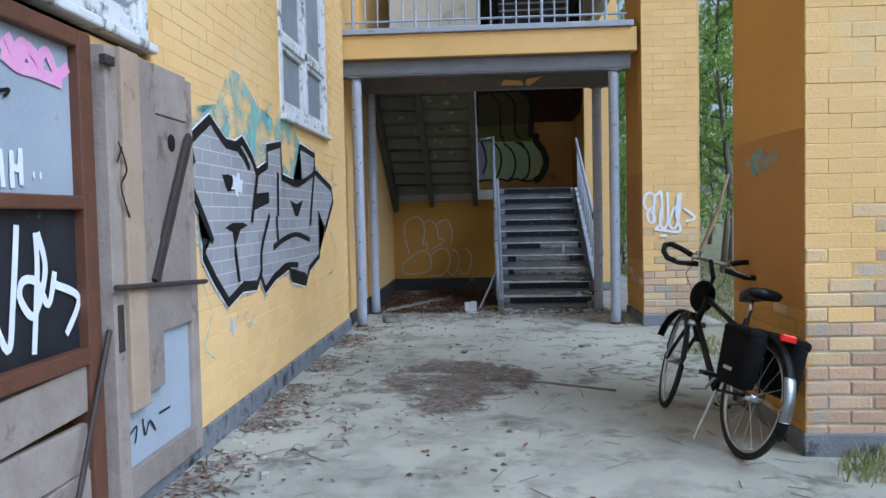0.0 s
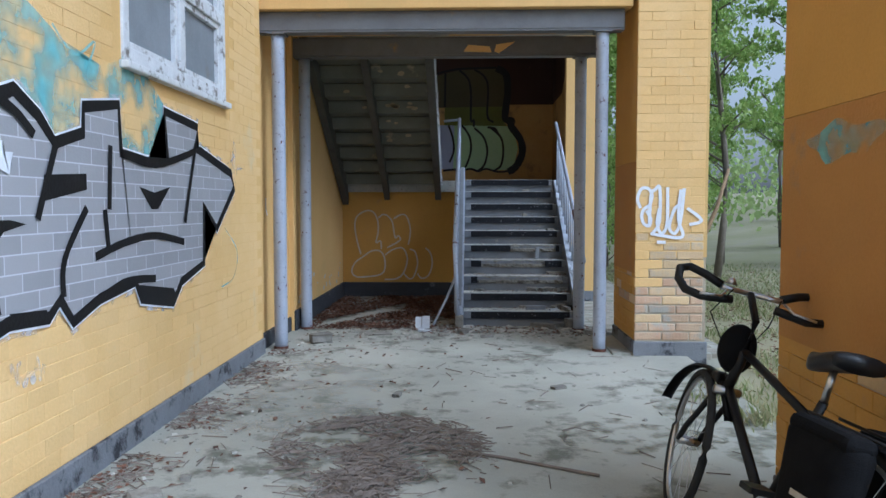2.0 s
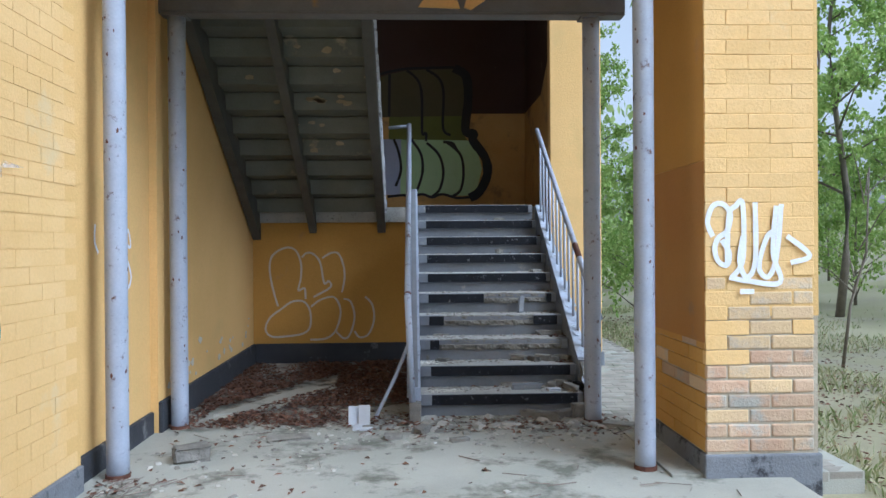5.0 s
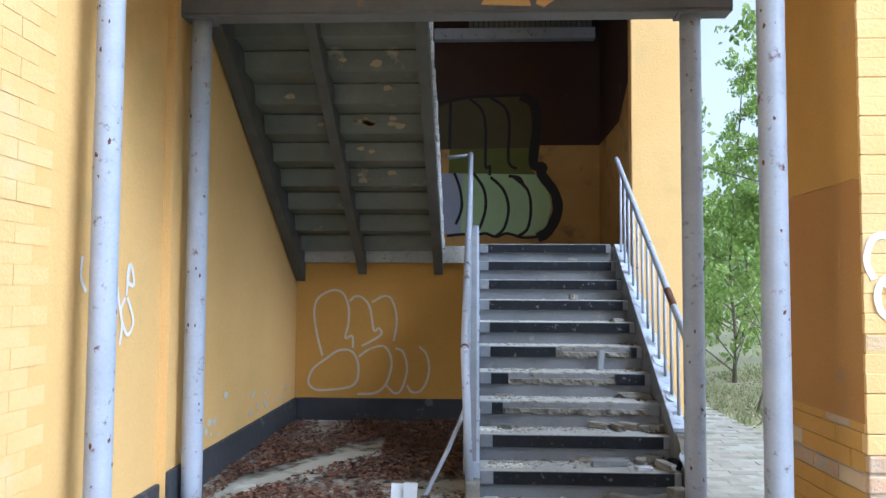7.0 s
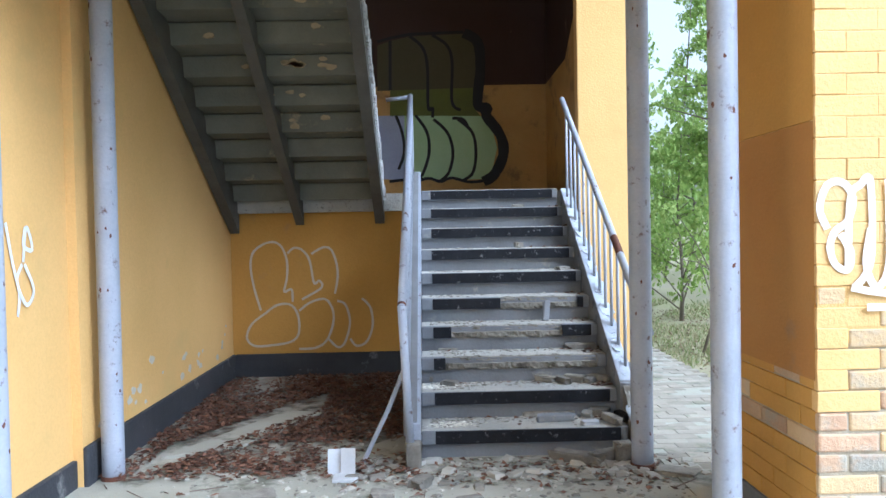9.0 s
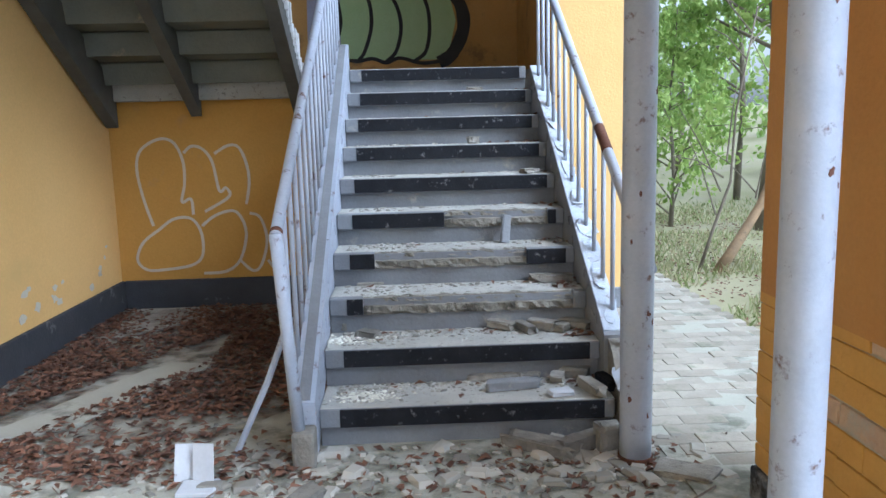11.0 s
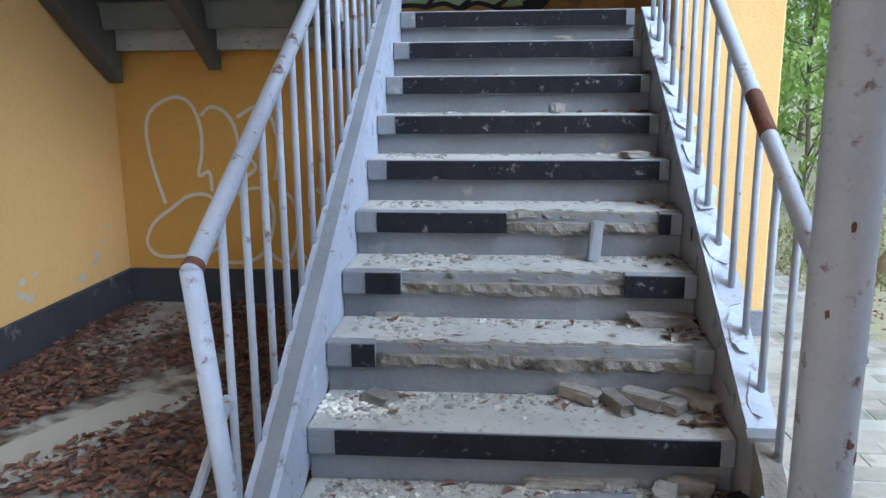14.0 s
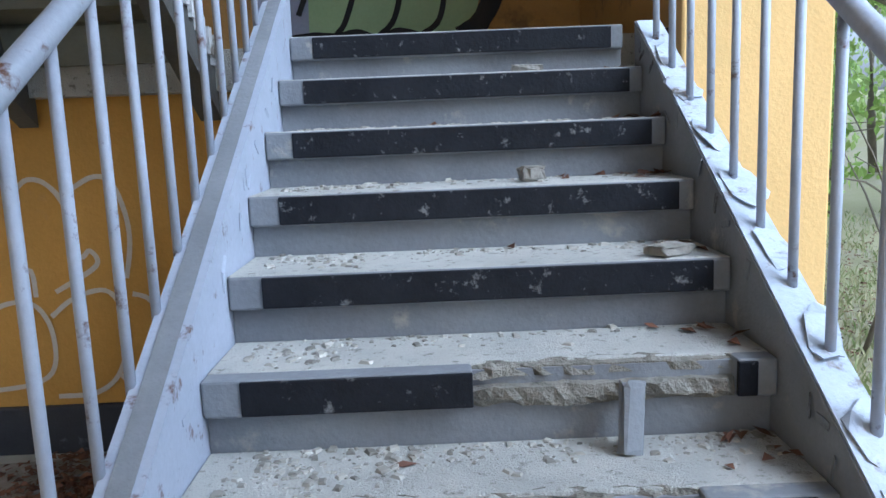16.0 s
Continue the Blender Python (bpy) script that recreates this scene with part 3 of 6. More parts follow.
# loosened sheets of pale paint on the broken stringer, and bare rotten core at its foot
part("top_skin", prism([(11.3, slope_z(11.3, 0.091)), (13.37, slope_z(13.37, 0.091)), (13.37, slope_z(13.37, 0.097)), (11.3, slope_z(11.3, 0.097))], "x", 1.806, 1.89), M["paint_flaking"], sr, "cracked pale blue-grey paint skin")
# left stringer: darker grey strip down the middle of its top face
part("top_band", prism([(10.99, slope_z(10.99, 0.131)), (13.61, slope_z(13.61, 0.131)), (13.61, slope_z(13.61, 0.134)), (10.99, slope_z(10.99, 0.134))], "x", 0.482, 0.528), M["stair_grey"], sl, "darker grey band along the top")
rng = random.Random(55)
for k in range(11):
    y = 11.16 + k * 0.2 + rng.uniform(-0.06, 0.06)
    w = rng.uniform(0.05, 0.1)
    bm = bmesh.new()
    rim = [Vector((w * 0.5 * math.copysign(abs(math.cos(a)) ** 0.5, math.cos(a)) * rng.uniform(0.75, 1.1), 0.085 * math.copysign(abs(math.sin(a)) ** 0.6, math.sin(a)) * rng.uniform(0.7, 1.15), 0.006 * rng.uniform(-1, 1.6))) for a in [j * math.tau / 11 for j in range(11)]]
    f = bm.faces.new([bm.verts.new(p) for p in rim])
    for v in [g for g in bmesh.ops.extrude_face_region(bm, geom=[f])["geom"] if isinstance(g, bmesh.types.BMVert)]:
        v.co.z += 0.003
    bmesh.ops.triangulate(bm, faces=bm.faces[:])
    bmesh.ops.recalc_face_normals(bm, faces=bm.faces)
    z = slope_z(y, 0.098) if y > 11.28 else slope_z(y, 0.05)
    bmesh.ops.transform(bm, matrix=Matrix.Translation((1.85 + rng.uniform(-0.012, 0.02), y, z)) @ Matrix.Rotation(0.57 + rng.uniform(-0.07, 0.05), 4, "X") @ Matrix.Rotation(rng.uniform(-0.1, 0.1), 4, "Y") @ Matrix.Rotation(rng.uniform(-0.3, 0.3), 4, "Z"), verts=bm.verts)
    part("paint_sheet", bm, M["paint_flaking"], sr, "curling sheet of pale blue-grey paint")
for k, (y, z, a) in enumerate(((11.2, 0.2, 0.5), (11.34, 0.3, 0.7), (11.12, 0.1, 0.9), (11.5, 0.42, 0.6))):
    bm = bmesh.new()
    add_box(bm, -0.02, 0.02, -0.09, 0.09, -0.018, 0.018, Matrix.Translation((1.885, y, z + 0.02)) @ Matrix.Rotation(a, 4, "X"), 0.008)
    for v in bm.verts:
        v.co += 0.01 * noise.noise_vector(v.co * 30)
    part("rotten_core", bm, M["rot"], sr, "reddish brown rotten core laid bare")

# ---- upper flight, seen from below ----
upper = thing("upper_stair_flight", -0.55, 13.6, 1.75, "grey-green underside of a concrete stair flight", "stairs")
for s in range(10):
    y, z = 13.72 - s * RUN, 1.75 + RISE * s
    if y < 11.0:
        break
    poly = [(y, z - 0.06), (y, z + RISE), (y - RUN, z + RISE), (y - RUN, z + RISE - 0.06), (y - 0.06, z + RISE - 0.075), (y - 0.075, z + RISE - 0.09), (y - 0.045, z - 0.06)]
    part("step", prism(poly, "x", WALL - 0.004, 0.14), M["soffit"], upper)


def up_z(y, off):
    return 1.75 + (13.72 - y) / RUN * RISE + off


for x0, x1 in ((WALL + 0.01, WALL + 0.1), (-0.66, -0.58), (0.1, 0.19)):
    a, b = 13.86, 11.02
    deep = -0.27 if x0 < WALL + 0.05 else -0.2
    part("stringer", prism([(a, up_z(a, deep)), (b, up_z(b, deep)), (b, up_z(b, 0.02)), (a, up_z(a, 0.02))], "x", x0, x1), M["soffit_beam"], upper, "dark grey stringer beam")
bm = bmesh.new()
rng = random.Random(8)
for k in range(46):
    y = 13.8 - k * 0.06
    h = rng.uniform(0.04, 0.1)
    add_box(bm, 0.185, 0.2 + rng.uniform(0, 0.012), y - 0.045, y, up_z(y, -0.02), up_z(y, -0.02) + h * 2.2)
part("flaking_edge", bm, M["white_flake"], upper, "flaking pale edge of the flight")
for k in range(22):
    cx, cy = (rng.gauss(-0.3, 0.16), rng.gauss(12.2, 0.18)) if k < 14 else (rng.uniform(-1.1, 0.0), rng.uniform(11.4, 13.4))
    s = math.floor((13.72 - cy) / RUN)
    y, z = 13.72 - s * RUN - 0.052, 1.75 + RISE * s + rng.uniform(-0.02, 0.06)
    w = rng.uniform(0.015, 0.05)
    bm = prism([(cx + w * math.cos(a) * rng.uniform(0.6, 1.2), z + 0.6 * w * math.sin(a) * rng.uniform(0.5, 1.2)) for a in [j * math.tau / 9 for j in range(9)]], "y", y - 0.03, y - 0.014)
    part("paint_flake", bm, M["bare_plaster"], upper, "pale patch where the paint fell off")
# upper storey beyond the balcony
# unseen wall, added to stop daylight entering the stairwell from the east
structure("wall_east_upper", box(2.0, 2.13, 10.62, 13.37, 4.3, 7.0), M["cream"], "unseen plain wall added to keep side light out of the upper storey", "wall")
# unseen lid at a guessed height, shuts out the sky from above
structure("ceiling_upper", box(-1.4, 2.5, 9.5, 15.8, 6.9, 7.0), M["cream"], "unseen pale ceiling added to keep the upper storey dark", "ceiling")
structure("wall_upper_knee", box(-0.95, 0.3, 11.3, 11.4, 3.4, 4.35), M["cream"], "dirty white parapet behind the balcony", "wall")
structure("landing_upper", box(WALL - 0.01, 2.02, 13.6, 15.5, 5.1, 5.25), M["soffit_beam"], "concrete upper landing", "landing")
flight = thing("upper_stair_flight", 1.2, 11.1, 3.5, "dark concrete steps of the storey above", "stairs")
for s in range(1, 10):
    part("step", box(0.57, 1.6, 11.06 + (s - 1) * RUN, 11.1 + s * RUN, 3.3 + RISE * (s - 1), 3.5 + RISE * s - 0.03, 0.006), M["plinth_dark"], flight)
    part("nosing", box(0.57, 1.6, 11.04 + (s - 1) * RUN, 11.1 + s * RUN, 3.5 + RISE * s - 0.03, 3.5 + RISE * s, 0.006), M["steel"], flight)
balcony = thing("balcony_railing", 0.3, 9.6, 3.52, "grey-blue steel balcony railing with upright bars", "railing")
part("top_rail", tube([(-1.3, 9.6, 4.5), (2.0, 9.6, 4.5)], 0.022, 10), M["steel"], balcony)
part("bottom_rail", tube([(-1.3, 9.6, 3.62), (2.0, 9.6, 3.62)], 0.014, 8), M["steel"], balcony)
for k in range(22):
    x = -1.2 + k * 0.148
    part("bar", tube([(x, 9.6, 3.52), (x, 9.6, 4.5)], 0.01 if k % 5 else 0.018, 8), M["steel"], balcony)
# beam and slatted boards over the landing
lb = thing("landing_beam", 1.0, 15.4, 4.35, "pale grey beam above the landing window boards", "beam")
part("bar", box(0.0, 1.95, 15.36, 15.49, 4.36, 4.5, 0.01), M["steel"], lb)
sc = thing("slatted_screen", 1.2, 15.45, 4.5, "weathered slatted boards with scratched paint", "screen")
for k in range(24):
    part("slat", box(0.42 + k * 0.063, 0.472 + k * 0.063, 15.44, 15.47, 4.5, 5.1), M["steel_dark"], sc)

# ---- openings of the west wall ----


def window(name, y0, y1, z0, z1, label):
    t = thing(name, WALL, (y0 + y1) / 2, z0, label, "window", kind="structure")
    x0, x1 = WALL - 0.07, WALL + 0.012
    w, mid, tr = 0.085, (y0 + y1) / 2, z0 + 0.62
    fr = part("window_frame", box(x0, x1, y0, y0 + w, z0, z1, 0.01), M["white_flake"], t)
    for b in (box(x0, x1, y1 - w, y1, z0, z1, 0.01), box(x0, x1, y0 + w, y1 - w, z0, z0 + w, 0.01), box(x0, x1, y0 + w, y1 - w, z1 - w, z1, 0.01), box(x0, x1, mid - 0.05, mid + 0.05, z0 + w, z1 - w, 0.01), box(x0, x1, y0 + w, y1 - w, tr - 0.04, tr + 0.04, 0.008)):
        part("window_frame", b, M["white_flake"], t)
    for a, b in ((y0 + w, mid - 0.05), (mid + 0.05, y1 - w)):
        for c, d in ((z0 + w, tr - 0.04), (tr + 0.04, z1 - w)):
            # casement bars and the board or glass behind them
            s = 0.04
            for bb in (box(x0 + 0.015, x1 - 0.02, a, a + s, c, d, 0.006), box(x0 + 0.015, x1 - 0.02, b - s, b, c, d, 0.006), box(x0 + 0.015, x1 - 0.02, a + s, b - s, c, c + s, 0.006), box(x0 + 0.015, x1 - 0.02, a + s, b - s, d - s, d, 0.006)):
                part("casement", bb, M["white_flake"], t, "flaking white casement bar")
            part("pane", box(x0 + 0.02, x0 + 0.032, a + s, b - s, c + s, d - s), M["board_grey"], t, "grey boarded pane")
    part("window_sill", box(WALL - 0.05, WALL + 0.05, y0 - 0.02, y1 + 0.02, z0 - 0.05, z0 - 0.004, 0.01), M["white_flake"], t, "weathered sill")
    return t


window("window_1", 6.64, 8.42, 2.18, 3.75, "flaking white wooden window with grey boarded panes")
window("window_2", 2.32, 4.22, 2.2, 3.75, "flaking white wooden window above the boarded doorway")

door = thing("door_1", WALL, 3.0, 0, "boarded doorway with brown frame, sprayed panels and grey planks", "door", kind="structure")
xa, xb = WALL - 0.05, WALL + 0.04
for b in (box(xa, xb, 3.5, 3.6, 0.05, 2.1, 0.008), box(xa, xb, 2.32, 2.42, 0.05, 2.1, 0.008), box(xa, xb, 2.42, 3.5, 2.03, 2.1, 0.008), box(xa, xb, 2.42, 3.5, 1.385, 1.44, 0.008), box(xa, xb, 2.42, 3.5, 0.76, 0.83, 0.008)):
    part("door_frame", b, M["wood_brown"], door)
part("panel", box(WALL - 0.03, WALL - 0.005, 2.42, 3.5, 1.44, 2.03), M["panel_blue"], door, "pale blue-grey panel with pink and white tags")
part("panel", box(WALL - 0.03, WALL - 0.005, 2.42, 3.5, 0.83, 1.385), M["panel_black"], door, "black panel with a white sprayed tag")
for k in range(4):
    z = -0.08 + k * 0.21
    m = Matrix.Translation((0, 3.0, z)) @ Matrix.Rotation(radians((-2, 1.5, -1, 2)[k]), 4, "X") @ Matrix.Translation((0, -3.0, -z))
    bm = bmesh.new()
    add_box(bm, WALL - 0.02, WALL + 0.012 + 0.006 * (k % 2), 2.34, 3.62, z, z + 0.19, m, 0.005)
    part("plank", bm, M["wood_grey"], door)
part("iron_bar", tube([(WALL + 0.06, 3.62, 0.88), (WALL + 0.07, 3.2, 0.05)], 0.012, 8), M["dark_iron"], door, "leaning iron bar")

leaf = thing("door_leaf", -1.23, 4.1, 0.1, "weathered plank door leaf folded back against the wall", "door")
part("stile", box(-1.29, -1.215, 3.62, 3.72, 0.0, 2.07, 0.006), M["wood_grey"], leaf)
part("stile", box(-1.29, -1.225, 4.47, 4.57, 0.1, 2.07, 0.006), M["wood_grey"], leaf)
part("bottom_rail", box(-1.29, -1.222, 3.72, 4.47, 0.1, 0.24, 0.006), M["wood_grey"], leaf)
part("panel", box(-1.285, -1.25, 3.72, 4.47, 0.24, 0.8), M["panel_blue"], leaf, "pale blue lower panel with a small tag")
part("plank", box(-1.25, -1.2, 3.73, 3.9, 0.5, 2.08, 0.005), M["wood_pale"], leaf, "pale raw board")
part("plank", box(-1.25, -1.208, 3.905, 4.08, 0.55, 2.07, 0.005), M["wood_grey"], leaf)
part("plank", box(-1.25, -1.22, 4.085, 4.47, 0.8, 1.84, 0.005), M["wood_grey"], leaf)
part("top_rail", box(-1.25, -1.215, 4.085, 4.47, 1.845, 2.08, 0.006), M["wood_grey"], leaf)
m = Matrix.Translation((-1.195, 4.22, 1.42)) @ Matrix.Rotation(radians(-33), 4, "X")
bm = bmesh.new()
add_box(bm, -0.012, 0.01, -0.025, 0.03, -0.44, 0.42, m, 0.003)
part("strap", bm, M["dark_iron"], leaf, "dark diagonal strap")
part("iron_bar", tube([(-1.185, 3.58, 1.06), (-1.185, 4.58, 1.0)], 0.013, 8), M["dark_iron"], leaf, "dark iron locking bar")
part("lock_plate", box(-1.22, -1.208, 3.645, 3.69, 0.78, 0.98, 0.003), M["dark_iron"], leaf)
part("hinge", box(-1.22, -1.19, 3.58, 3.66, 1.98, 2.02, 0.004), M["dark_iron"], leaf)
part("hole", tube([(-1.2185, 4.27, 1.72), (-1.2165, 4.27, 1.72)], 0.045, 9), M["spray_black"], leaf, "broken hole in the board")

# ---- sprayed paint ----
PIECE_OUTLINE = [(4.71, 1.79), (5.01, 1.93), (5.11, 1.88), (5.28, 1.81), (5.47, 1.81), (5.6, 1.86), (5.78, 1.77), (5.91, 1.66), (6.17, 1.73), (6.18, 1.86), (6.56, 1.92), (6.58, 1.66), (6.92, 1.63), (7.23, 1.65), (7.19, 1.96), (7.77, 1.92), (7.7, 1.76), (7.8, 1.76), (8.5, 1.63), (8.58, 1.51), (8.14, 1.2), (7.87, 1.38), (7.85, 0.96), (7.42, 0.87), (7.28, 0.75), (6.8, 0.83), (6.72, 0.94), (6.3, 0.89), (6.03, 0.81), (5.92, 0.93), (5.82, 0.86), (5.52, 0.88), (5.23, 0.81), (5.01, 0.97), (4.84, 1.12), (4.84, 1.21), (4.97, 1.22), (4.76, 1.44), (4.67, 1.52), (4.67, 1.61), (4.63, 1.7)]
PIECE_DARK = [[(5.18, 1.61), (5.3, 1.62), (5.44, 1.59), (5.46, 1.52), (5.27, 1.51)], [(5.81, 1.51), (6.19, 1.53), (6.19, 1.45), (5.8, 1.39)], [(5.2, 1.28), (5.34, 1.31), (5.55, 1.31), (5.66, 1.29), (5.49, 1.26), (5.38, 1.15), (5.34, 1.25)], [(6.8, 1.48), (7.01, 1.45), (7.25, 1.49), (7.06, 1.35), (6.96, 1.35)], [(4.64, 1.7), (4.71, 1.75), (4.76, 1.66), (4.68, 1.62)], [(6.72, 0.92), (7.28, 0.84), (7.33, 0.77), (6.79, 0.83)], [(5.52, 0.92), (5.8, 0.9), (5.82, 0.85), (5.55, 0.87)]]
PIECE_STROKES = [[(6.26, 1.11), (6.62, 1.17), (7.01, 1.19), (7.47, 1.13)], [(6.45, 1.69), (6.42, 1.35)], [(6.37, 1.35), (6.4, 1.14)], [(5.38, 1.15), (5.44, 0.92)], [(6.18, 1.36), (5.96, 1.12), (5.94, 0.94)], [(4.69, 1.51), (4.82, 1.36), (4.98, 1.2)], [(4.84, 1.12), (5.01, 0.97), (5.23, 0.81)], [(6.03, 0.82), (6.3, 0.89), (6.6, 0.95), (6.99, 0.93)], [(5.47, 1.81), (5.61, 1.76), (5.73, 1.68)], [(5.91, 1.66), (5.74, 1.31)], [(6.58, 1.66), (6.92, 1.62), (7.23, 1.65), (7.7, 1.75)], [(7.7, 1.76), (7.59, 1.52), (7.48, 1.26)]]
LAND_GREEN = [(0.35, 2.74), (1.24, 2.72), (1.37, 2.59), (1.43, 2.34), (1.37, 2.09), (1.24, 1.98), (0.33, 1.99)]
LAND_LILAC = [(0.04, 2.74), (0.35, 2.74), (0.33, 1.99), (0.02, 2.0)]
LAND_OLIVE = [(0.19, 3.04), (1.21, 3.05), (1.17, 2.82), (1.24, 2.72), (0.18, 2.73)]
LAND_UMBER = [(0.05, 3.56), (0.2, 3.61), (0.43, 3.66), (0.69, 3.67), (1.06, 3.68), (1.19, 3.55), (1.22, 3.28), (1.21, 3.05), (0.04, 3.03)]
LAND_LINES = [[(0.48, 2.74), (0.61, 2.54), (0.63, 2.3), (0.56, 2.07), (0.5, 1.99)], [(0.69, 2.69), (0.85, 2.53), (0.91, 2.3), (0.86, 2.07), (0.76, 1.97)], [(0.97, 2.69), (1.14, 2.53), (1.18, 2.29), (1.14, 2.06), (1.03, 1.97)], [(0.16, 1.97), (0.36, 1.99), (0.5, 1.98), (0.63, 2.0), (0.76, 1.96), (0.89, 2.0), (1.09, 1.95), (1.26, 1.96)], [(0.43, 3.66), (0.58, 3.52), (0.63, 3.29), (0.63, 2.83), (0.68, 2.82), (0.68, 2.71)], [(0.69, 3.67), (0.86, 3.55), (0.92, 3.35), (0.91, 2.89), (1.01, 2.79)], [(0.2, 3.61), (0.19, 3.04)], [(0.25, 2.74), (0.32, 2.54), (0.34, 2.31), (0.27, 2.11)], [(0.05, 3.6), (0.2, 3.64), (0.43, 3.68), (0.69, 3.69), (1.06, 3.7)], [(0.91, 2.7), (1.04, 2.68), (1.1, 2.57)]]
LAND_EDGE = [(1.06, 3.69), (1.22, 3.58), (1.25, 3.28), (1.21, 2.86), (1.32, 2.81), (1.31, 2.72), (1.47, 2.49), (1.5, 2.26), (1.39, 2.03), (1.26, 1.95)]
TAG_STAIR = [[(-1.03, 0.64), (-1.09, 0.86), (-1.12, 1.08), (-1.08, 1.22), (-0.94, 1.3), (-0.83, 1.27), (-0.77, 1.13), (-0.77, 0.96), (-0.8, 0.82), (-0.73, 0.84), (-0.72, 0.72)], [(-0.76, 1.19), (-0.7, 1.24), (-0.62, 1.22), (-0.55, 1.12), (-0.51, 0.9), (-0.46, 0.92), (-0.44, 0.85), (-0.63, 0.74)], [(-0.53, 1.18), (-0.42, 1.24), (-0.34, 1.22), (-0.29, 1.09), (-0.28, 0.95), (-0.31, 0.79)], [(-0.99, 0.61), (-0.87, 0.69), (-0.74, 0.69), (-0.67, 0.58), (-0.67, 0.41), (-0.75, 0.33), (-0.94, 0.3), (-1.1, 0.3), (-1.17, 0.38), (-1.12, 0.51), (-0.99, 0.61)], [(-0.66, 0.63), (-0.55, 0.71), (-0.41, 0.74), (-0.34, 0.65), (-0.33, 0.52), (-0.39, 0.35), (-0.5, 0.27), (-0.67, 0.26)], [(-0.29, 0.72), (-0.21, 0.68), (-0.17, 0.51), (-0.22, 0.32), (-0.29, 0.27), (-0.38, 0.35)], [(-0.05, 0.74), (0.03, 0.65), (0.05, 0.48), (-0.01, 0.32), (-0.11, 0.28), (-0.17, 0.35)]]
TAG_PIER = [[(2.18, 1.3), (2.15, 1.38), (2.18, 1.47), (2.24, 1.48), (2.28, 1.42), (2.26, 1.33), (2.21, 1.29), (2.19, 1.23), (2.21, 1.16), (2.26, 1.14), (2.27, 1.21), (2.23, 1.28)], [(2.26, 1.14), (2.27, 1.41), (2.31, 1.47), (2.35, 1.48), (2.35, 1.18), (2.29, 1.07)], [(2.42, 1.49), (2.42, 1.16), (2.37, 1.07), (2.33, 1.16), (2.35, 1.3)], [(2.57, 1.48), (2.54, 1.18), (2.49, 1.07), (2.44, 1.13), (2.49, 1.3), (2.56, 1.33)], [(2.54, 1.47), (2.52, 1.21), (2.56, 1.04), (2.37, 1.05), (2.27, 1.07)], [(2.6, 1.3), (2.73, 1.19), (2.62, 1.15)], [(2.33, 0.99), (2.41, 0.99)]]
TAG_PANEL = [[(2.92, 1.11), (3.03, 0.9), (3.07, 1.05), (3.11, 1.33)], [(3.22, 1.3), (3.22, 1.16), (3.18, 0.86)], [(3.23, 1.3), (3.27, 1.16), (3.19, 1.0), (3.11, 1.07), (3.13, 1.13), (3.21, 1.12), (3.28, 1.03), (3.33, 1.15)], [(3.33, 1.1), (3.49, 1.03), (3.39, 0.9)]]
TAG_PANEL2 = [[(3.04, 1.59), (3.05, 1.46)], [(3.1, 1.59), (3.1, 1.46), (3.1, 1.53), (3.14, 1.53), (3.15, 1.6), (3.15, 1.47)], [(3.22, 1.51), (3.23, 1.51)], [(3.26, 1.51), (3.27, 1.51)]]
TAG_PINK = [[(3.07, 1.96), (3.13, 1.93), (3.2, 1.98), (3.26, 1.92), (3.34, 1.98), (3.41, 1.91), (3.49, 1.95)], [(3.07, 1.92), (3.16, 1.89), (3.26, 1.89), (3.44, 1.88)], [(3.1, 1.99), (3.16, 1.92), (3.23, 1.97), (3.31, 1.91)]]
TAG_SMALL = [[(2.96, 1.76), (3.1, 1.8), (3.07, 1.77)], [(2.93, 1.73), (2.97, 1.76)], [(3.67, 1.67), (3.74, 1.56), (3.68, 1.48), (3.75, 1.35)], [(3.7, 1.65), (3.65, 1.58)], [(3.77, 0.39), (3.84, 0.41), (3.82, 0.34)], [(3.9, 0.43), (3.92, 0.35), (3.97, 0.4), (4.03, 0.34)], [(4.07, 0.41), (4.2, 0.41)]]
TAG_WALL_B = [[(9.79, 1.45), (9.78, 1.35), (9.83, 1.28)], [(10.11, 1.45), (10.16, 1.26), (10.21, 1.11), (10.19, 1.0)], [(10.28, 1.43), (10.26, 1.34), (10.34, 1.32), (10.29, 1.43), (10.25, 1.26)], [(10.24, 1.25), (10.19, 1.17), (10.27, 1.05), (10.34, 1.12), (10.26, 1.25)]]



def plane_put(axis, at, lift):
    s = {"x": 1, "y": -1}[axis]
    if axis == "x":
        return lambda p, more=0.0: (at + s * (lift + more), p[0], p[1])
    return lambda p, more=0.0: (p[0], at + s * (lift + more), p[1])


def smooth_line(pts, n=6):
    """Catmull-Rom through the points."""
    if len(pts) < 3:
        return [Vector(p) for p in pts]
    P = [Vector(p) for p in pts]
    closed = (P[0] - P[-1]).length < 1e-6
    out = []
    for i in range(len(P) - 1):
        a = P[i - 1] if i else (P[-2] if closed else P[0])
        b, c = P[i], P[i + 1]
        d = P[i + 2] if i + 2 < len(P) else (P[1] if closed else P[-1])
        for k in range(n):
            t = k / n
            out.append(0.5 * (2 * b + (c - a) * t + (2 * a - 5 * b + 4 * c - d) * t * t + (3 * b - a - 3 * c + d) * t ** 3))
    out.append(P[-1])
    return out


